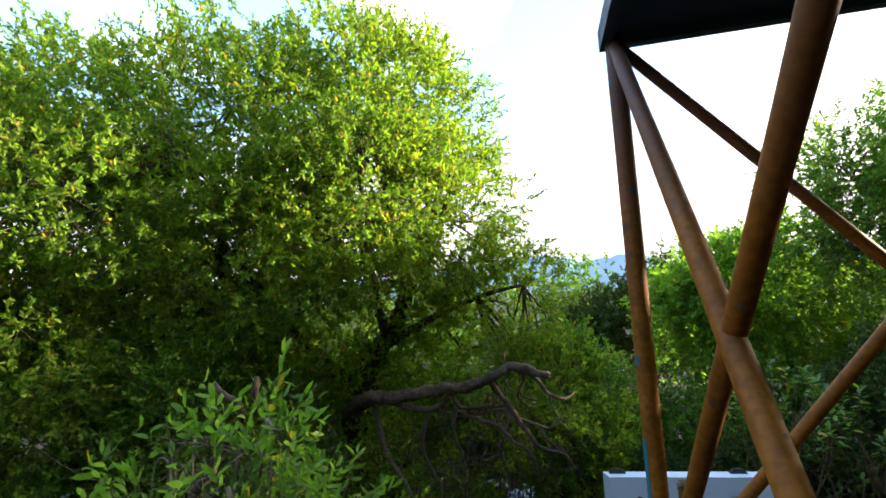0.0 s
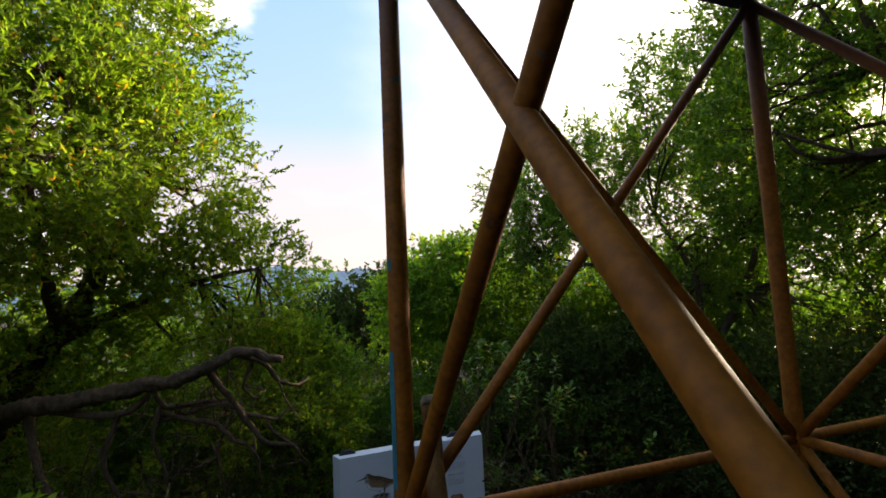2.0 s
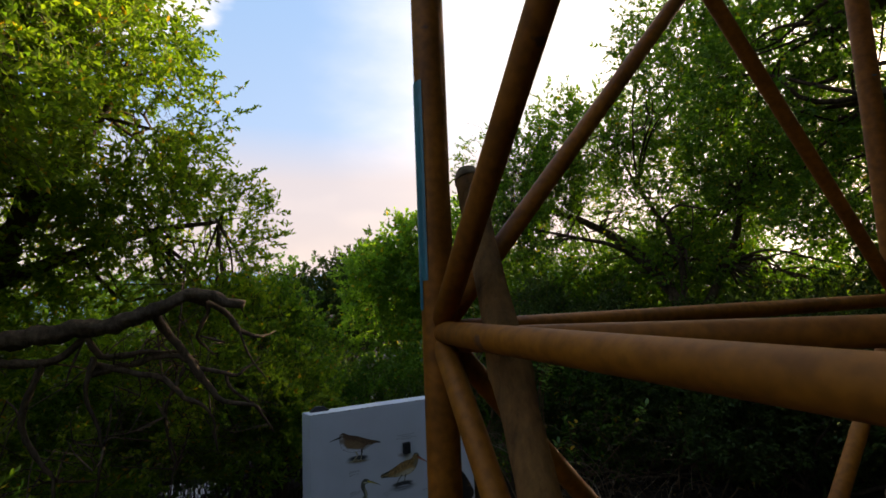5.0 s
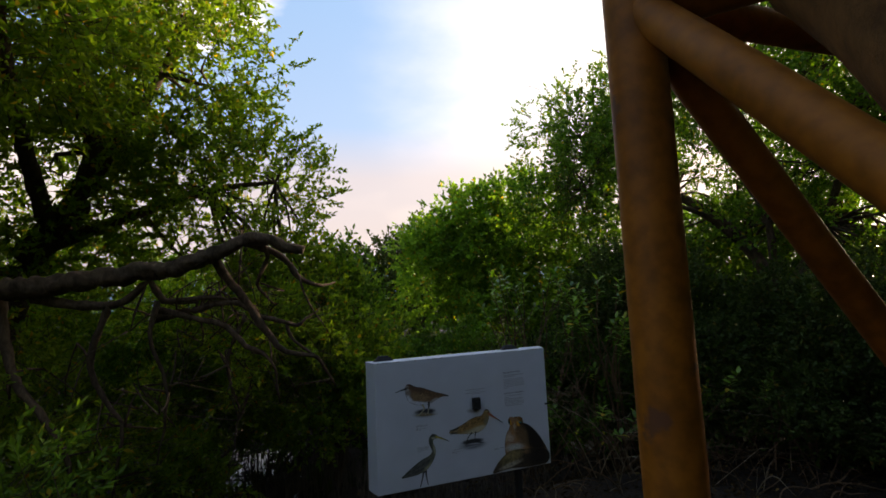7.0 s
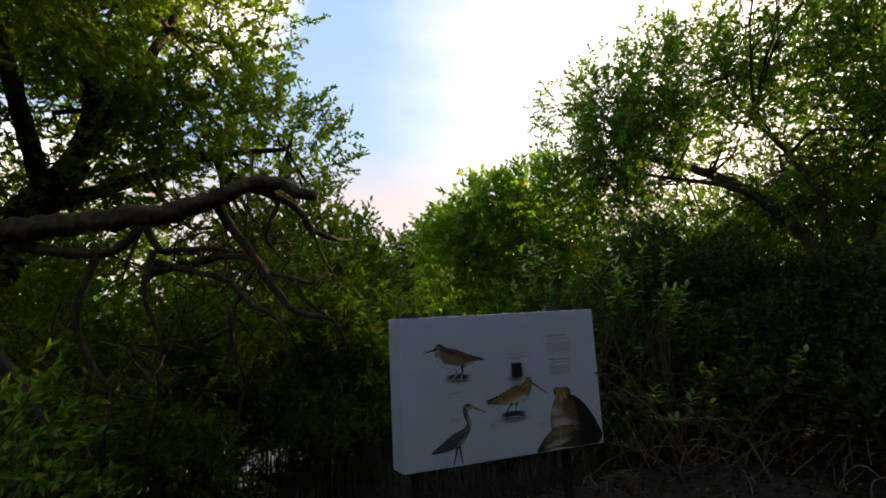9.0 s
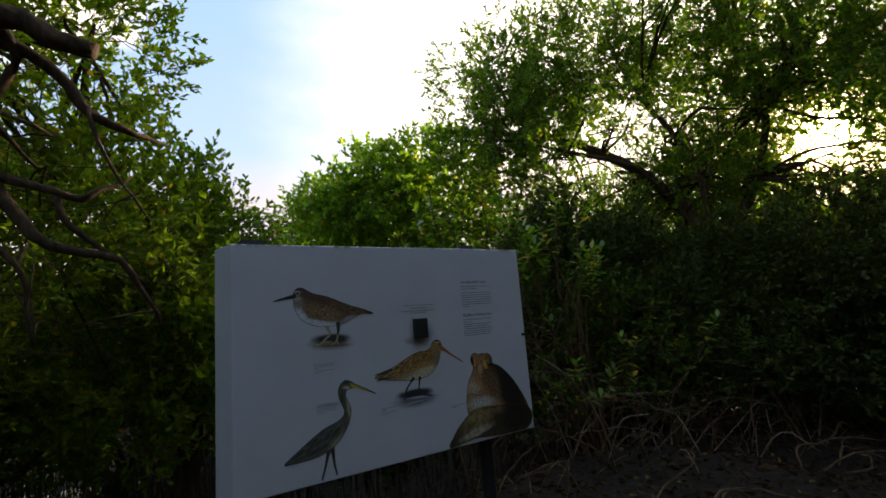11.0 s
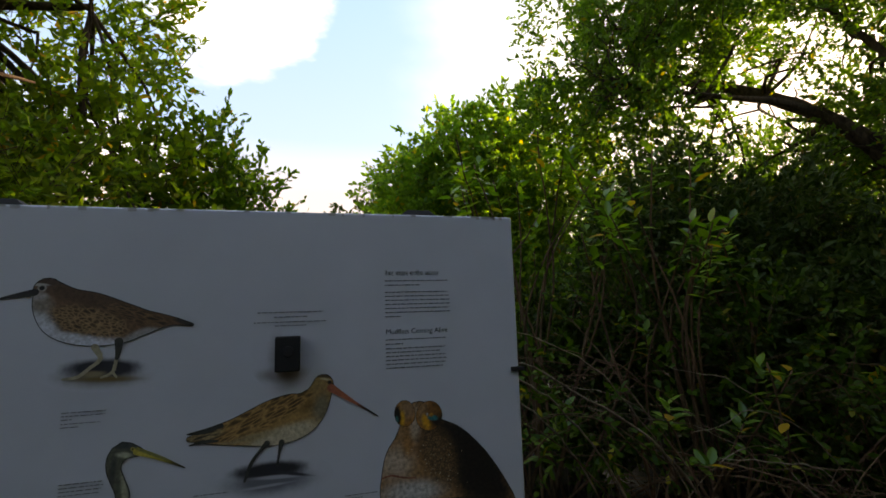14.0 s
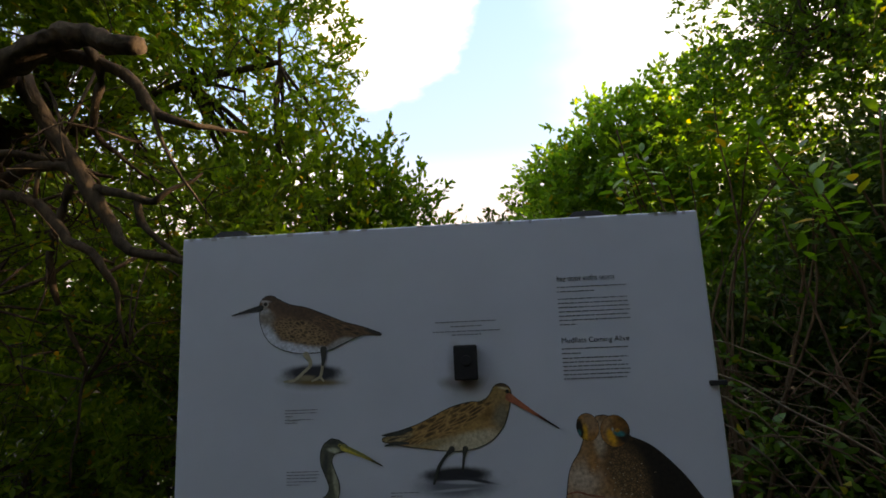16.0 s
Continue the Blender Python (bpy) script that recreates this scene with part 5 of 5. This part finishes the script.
stair_bush = bush((-2.3, 3.7, -0.05), [(-1.85, 3.5, 3.1, 0.5, 0.4, 0.45), (-2.3, 3.4, 2.75, 0.6, 0.5, 0.6), (-1.6, 3.9, 2.3, 0.45, 0.45, 0.6), (-2.2, 4.1, 1.6, 0.8, 0.6, 0.8), (-2.9, 3.6, 2.2, 0.6, 0.5, 0.7)], 340, LEAF_C, (0.125, 0.038), "bright green leafy shrub with a gnarled grey stem beside the stair", rng, 8, 0.32, 0.5, 9, lift=0.6, wood_mat=BARK_GREY, oval=True)
wood("gnarled_stem", [(-2.5, 3.8, -0.1, 0.07), (-2.45, 3.7, 1.6, 0.06), (-2.16, 3.6, 2.73, 0.036), (-1.9, 3.58, 3.06, 0.030), (-1.77, 3.57, 3.29, 0.034), (-1.86, 3.56, 3.42, 0.024), (-1.95, 3.56, 3.53, 0.016)], stair_bush, BARK, rng, 9, 0.05, 0.16, 0.016)
wood("gnarled_stem", [(-1.86, 3.56, 3.42, 0.02), (-1.83, 3.55, 3.53, 0.026), (-1.84, 3.55, 3.60, 0.016)], stair_bush, BARK, rng, 8, 0.05, 0.16, 0.01)
for pts in ([(-1.77, 3.57, 3.29, 0.018), (-1.66, 3.5, 3.22, 0.013), (-1.58, 3.5, 3.20, 0.008)], [(-2.1, 3.6, 2.8, 0.02), (-1.98, 3.5, 2.62, 0.016), (-1.93, 3.5, 2.4, 0.012)]):
    wood("broken_branch", pts, stair_bush, BARK_GREY, rng, 6, 0.08, 0.2, 0.01)
bush((-1.6, 5.9, -0.2), [(-1.5, 5.9, 1.1, 0.5, 0.5, 0.6), (-2.2, 6.0, 0.8, 0.8, 0.6, 0.7), (-1.3, 6.3, 0.3, 0.6, 0.5, 0.5)], 520, LEAF_D, (0.08, 0.03), "low leafy shrub on the dark bank", rng, 12, 0.26, -0.4, 6)

# far woods all round
rng = np.random.default_rng(25)
woods = thing("far_woods", (6, 30, -0.4), "belt of low green mangrove woods in the distance", "trees", kind="stuff")
lobes = []
for k in range(150):
    a = radians(rng.uniform(-100, 260))
    d = rng.uniform(20, 42)
    x, y = 1.5 + d * math.sin(a), 5 + d * math.cos(a)
    h = 4.6 + 0.055 * (d - 20) + rng.uniform(-0.8, 1.2)
    lobes.append((x, y, h * 0.5 - 0.2, rng.uniform(1.6, 2.8), rng.uniform(1.6, 2.8), h * 0.55))
for k in range(26):
    a = radians(rng.uniform(45, 115))
    d = rng.uniform(12, 18)
    h = rng.uniform(2.8, 3.6) if 60 < math.degrees(a) < 92 else rng.uniform(4.2, 5.4)
    lobes.append((1.5 + d * math.sin(a), 5 + d * math.cos(a), h * 0.5 - 0.2, rng.uniform(1.4, 2.2), rng.uniform(1.4, 2.2), h * 0.5))
p, w = sprays(lobes, 17000, rng, -0.5, 1.4, 51, 3.0)
foliage(p, w, 0.5, 7, 0.26, 0.16, rng, woods, LEAF_F, BARK, 0.008, -0.3)

# unseen tall woods added behind the tower to cut the sky light
tall = thing("sky_blocking_woods", (1.5, -8, -0.4), "tall mangrove woods added out of view behind the tower, blocking sky light", "trees", kind="stuff")
lobes = []
for k in range(64):
    a = radians(rng.uniform(108, 228))
    d = rng.uniform(8.5, 13)
    x, y = 1.5 + d * math.sin(a), 2.5 + d * math.cos(a)
    h = rng.uniform(10, 14)
    lobes.append((x, y, h * 0.5 - 0.2, rng.uniform(1.8, 2.6), rng.uniform(1.8, 2.6), h * 0.55))
p, w = sprays(lobes, 11000, rng, -0.7, 1.0, 52, 3.0)
foliage(p, w, 0.6, 5, 0.46, 0.27, rng, tall, LEAF_F, BARK, 0.010, -0.3)

# a ridge on the horizon, the air's haze put into its pale blue colour
hx = np.linspace(-260, 420, 90)
hz = 24 + 5 * np.sin(hx * 0.021 + 1.0) + 3 * np.sin(hx * 0.083) + 1.2 * np.sin(hx * 0.31)
hv = np.concatenate([np.stack([hx, 400 + 0 * hx, -2 + 0 * hx], 1), np.stack([hx, 405 + 0 * hx, hz], 1), np.stack([hx, 470 + 0 * hx, -2 + 0 * hx], 1)])
k = np.arange(89)[:, None]
hq = np.concatenate([np.concatenate([k, k + 1, k + 91, k + 90], 1), np.concatenate([k + 90, k + 91, k + 181, k + 180], 1)])
RIDGE_HAZE_TINT = plain("haze_tinted_ridge", (0.30, 0.40, 0.48), 0.9, 0.05, 0.12, 0.0, 0)
tagged(mesh_object("backdrop_ridge", hv, hq, RIDGE_HAZE_TINT, None, "", True), "far-off wooded ridge with haze put into its pale blue colour", "hill", kind="structure")

# bare dead stems tangled on the mud beside the board
rng = np.random.default_rng(27)
tangle = thing("dead_branches", (5.2, 7.0, -0.3), "tangle of bare grey dead stems lying over dark mud", "branches")
for k in range(130):
    x, y = rng.uniform(2.9, 9.0), rng.uniform(6.3, 8.2)
    z = float(ground_height(np.array(x), np.array(y)))
    a, ln = rng.uniform(0, 6.28), rng.uniform(0.4, 1.5)
    up = rng.uniform(0.05, 0.9) * ln * 0.6
    dx, dy = math.cos(a) * ln * 0.7, math.sin(a) * ln * 0.4
    r = rng.uniform(0.003, 0.008)
    pts = [(x, y, z - 0.03, r), (x + dx * 0.4, y + dy * 0.4, z + up * 0.6 + rng.normal(0, 0.04), r * 0.8), (x + dx * 0.8, y + dy * 0.8, z + up * 0.9 + rng.normal(0, 0.06), r * 0.55), (x + dx * 1.2, y + dy * 1.2, z + up * rng.uniform(0.6, 1.1), r * 0.3)]
    wood("dead_stem", pts, tangle, TWIG if k % 3 else DEADWOOD, rng, 4, 0.1, 0.2, 0.016)

for k in range(70):
    x, y = rng.uniform(4.0, 8.6), rng.uniform(6.7, 7.8)
    z = float(ground_height(np.array(x), np.array(y)))
    side = -1 if rng.random() < 0.72 else 1
    ln, h = rng.uniform(0.9, 2.0), rng.uniform(0.5, 1.5)
    r = rng.uniform(0.003, 0.0075)
    pts = [(x, y, z - 0.03, r), (x + side * ln * 0.22, y - 0.08, z + h * 0.5, r * 0.85), (x + side * ln * 0.58, y - 0.12, z + h * 0.88, r * 0.65), (x + side * ln, y + rng.normal(0, 0.12), z + h * rng.uniform(0.8, 1.05), r * 0.35)]
    wood("arching_stem", pts, tangle, TWIG if k % 4 else DEADWOOD, rng, 4, 0.06, 0.2, 0.012)

for k in range(24):
    x, y = rng.uniform(3.0, 8.4), rng.uniform(5.4, 7.6)
    z = float(ground_height(np.array(x), np.array(y)))
    a, ln = rng.uniform(-0.9, 0.9), rng.uniform(0.5, 1.5)
    dx, dy = math.cos(a) * ln, math.sin(a) * ln * 0.6
    r = rng.uniform(0.006, 0.013)
    pts = [(x, y, z + r, r), (x + dx * 0.35, y + dy * 0.35 + rng.normal(0, 0.05), z + rng.uniform(0.02, 0.16), r * 0.9), (x + dx * 0.7, y + dy * 0.7 + rng.normal(0, 0.06), z + rng.uniform(0.02, 0.2), r * 0.7), (x + dx, y + dy, z + rng.uniform(0.0, 0.1), r * 0.4)]
    wood("fallen_branch", pts, tangle, TWIG, rng, 6, 0.06, 0.2, 0.012)

# fallen leaves on the bank
rng = np.random.default_rng(28)
n = 11000
lx, ly = rng.uniform(-3.5, 9.5, n), rng.uniform(4.6, 9.0, n)
lz = ground_height(lx, ly) + rng.uniform(0.006, 0.03, n)
way = unit(np.stack([rng.normal(size=n), rng.normal(size=n), rng.normal(0, 0.25, n)], 1))
v, t = leaves_arrays(np.stack([lx, ly, lz], 1), way, 0.07, 0.03, rng)
tagged(mesh_object("fallen_leaves", v, t, LITTER), "brown fallen leaves scattered on the mud", "leaves", kind="stuff")

# a stilt mangrove with large leaves behind the board
rng = np.random.default_rng(29)
me_leaf = []
for k in range(4):
    bm = bmesh.new()
    ln, wd = 0.135 * rng.uniform(0.85, 1.15), 0.058 * rng.uniform(0.85, 1.15)
    rows = []
    for i, (u, w) in enumerate(((0.0, 0.08), (0.2, 0.7), (0.45, 1.0), (0.75, 0.72), (1.0, 0.04))):
        sag = -0.10 * ln * u * u
        rows.append([bm.verts.new((u * ln, s * w * wd / 2, sag + (0.16 * wd * abs(s) * w))) for s in (-1, 0, 1)])
    for p0, p1 in zip(rows, rows[1:]):
        for s in range(2):
            bm.faces.new((p0[s], p0[s + 1], p1[s + 1], p1[s]))
    for f in bm.faces:
        f.smooth = True
    me = bpy.data.meshes.new("leaf")
    bm.to_mesh(me)
    bm.free()
    me.materials.append(None)
    me_leaf.append(me)
mat_big, nb, lb_, bb = material("leaf_large_glossy")
oi = nb.new("ShaderNodeObjectInfo")
big_col = ramp_node(nb, lb_, oi.outputs["Random"], [(0.0, (0.055, 0.125, 0.014)), (0.55, (0.12, 0.225, 0.022)), (0.92, (0.20, 0.29, 0.03)), (0.96, (0.55, 0.30, 0.03))])
lb_.new(big_col, bb.inputs["Base Color"])
bb.inputs["Roughness"].default_value = 0.3
b_tr = nb.new("ShaderNodeBsdfTranslucent")
lb_.new(mix_node(nb, lb_, 1.0, big_col, (1.5, 1.7, 0.55), "MULTIPLY"), b_tr.inputs["Color"])
b_mx = nb.new("ShaderNodeMixShader")
b_mx.inputs["Fac"].default_value = 0.45
lb_.new(bb.outputs["BSDF"], b_mx.inputs[1])
lb_.new(b_tr.outputs["BSDF"], b_mx.inputs[2])
lb_.new(b_mx.outputs["Shader"], nb["Material Output"].inputs["Surface"])
for me in me_leaf:
    me.materials[0] = mat_big
def stilt_plant(foot_x, foot_y, label, tips):
    """A many-stemmed mangrove with a whorl of large leaves at each tip."""
    plant = thing("stilt_mangrove", (foot_x, foot_y + 0.1, -0.35), label, "bush")
    for end in tips:
        foot = np.array((foot_x + rng.normal(0, 0.25), foot_y + rng.normal(0, 0.2), -0.45))
        mid = foot * 0.4 + end * 0.6 + rng.normal(0, 0.28, 3) * (1, 0.6, 0.6)
        wood("stem", [(*foot, 0.014), (*mid, 0.009), (*end, 0.005)], plant, TWIG, rng, 6, 0.12)
        for i in range(12):
            lift = rng.uniform(10, 70) - i * 4
            ob = new("leaf", me_leaf[int(rng.integers(4))])
            base = end + (end - mid) / np.linalg.norm(end - mid) * (-0.028 * i)
            ob.matrix_basis = pose(*base, rng.uniform(-25, 25), -lift, math.degrees(i * 2.4 + rng.uniform(0, 1)))
            under(ob, plant)


def tips(count, x, y, z):
    return [np.array((rng.uniform(*x), rng.uniform(*y), rng.uniform(*z))) for _ in range(count)]


stilt_plant(4.0, 8.5, "young stilt mangrove with whorls of large glossy yellow-green leaves", tips(19, (3.15, 4.7), (7.8, 8.9), (2.05, 2.78)) + tips(5, (3.3, 5.6), (7.5, 8.2), (0.5, 1.6)))
stilt_plant(5.3, 8.0, "taller stilt mangrove with yellow-green leaf whorls beside bare stems", tips(13, (4.0, 5.4), (7.0, 7.7), (1.75, 2.6)) + tips(8, (3.9, 6.4), (6.8, 7.3), (0.5, 1.5)))
stilt_plant(7.2, 6.9, "low mangrove seedling with a few glossy leaves on dark mud", tips(5, (6.6, 7.8), (6.4, 7.2), (0.5, 1.0)))

# ---- breathing roots in the mud ----
rng = np.random.default_rng(26)
n = 5200
px, py = rng.uniform(-4, 4.5, n), rng.uniform(7.6, 14, n)
keep = clump_noise(np.stack([px, py, 0 * px], 1), 1.6, 61) > -0.45
px, py = px[keep], py[keep]
n = len(px)
pz = ground_height(px, py) - 0.03
hgt = rng.uniform(0.15, 0.55, n)
foot = np.stack([px, py, pz], 1)
tip = foot + np.stack([rng.normal(0, 0.04, n), rng.normal(0, 0.04, n), hgt], 1)
ring = [np.array((math.cos(a), math.sin(a), 0)) * 0.009 for a in (0, 2.09, 4.19)]
v = np.stack([foot + r for r in ring] + [foot * 0.4 + tip * 0.6 + r * 0.8 for r in ring] + [tip], 1).reshape(-1, 3)
k = np.arange(n)[:, None] * 7
t = np.concatenate([k + [[i, (i + 1) % 3, 3 + (i + 1) % 3]] for i in range(3)] + [k + [[i, 3 + (i + 1) % 3, 3 + i]] for i in range(3)] + [k + [[3 + i, 3 + (i + 1) % 3, 6]] for i in range(3)])
roots = mesh_object("breathing_roots", v, t, ROOT)
tagged(roots, "dark pencil-like mangrove breathing roots standing in wet mud", "roots", kind="stuff")
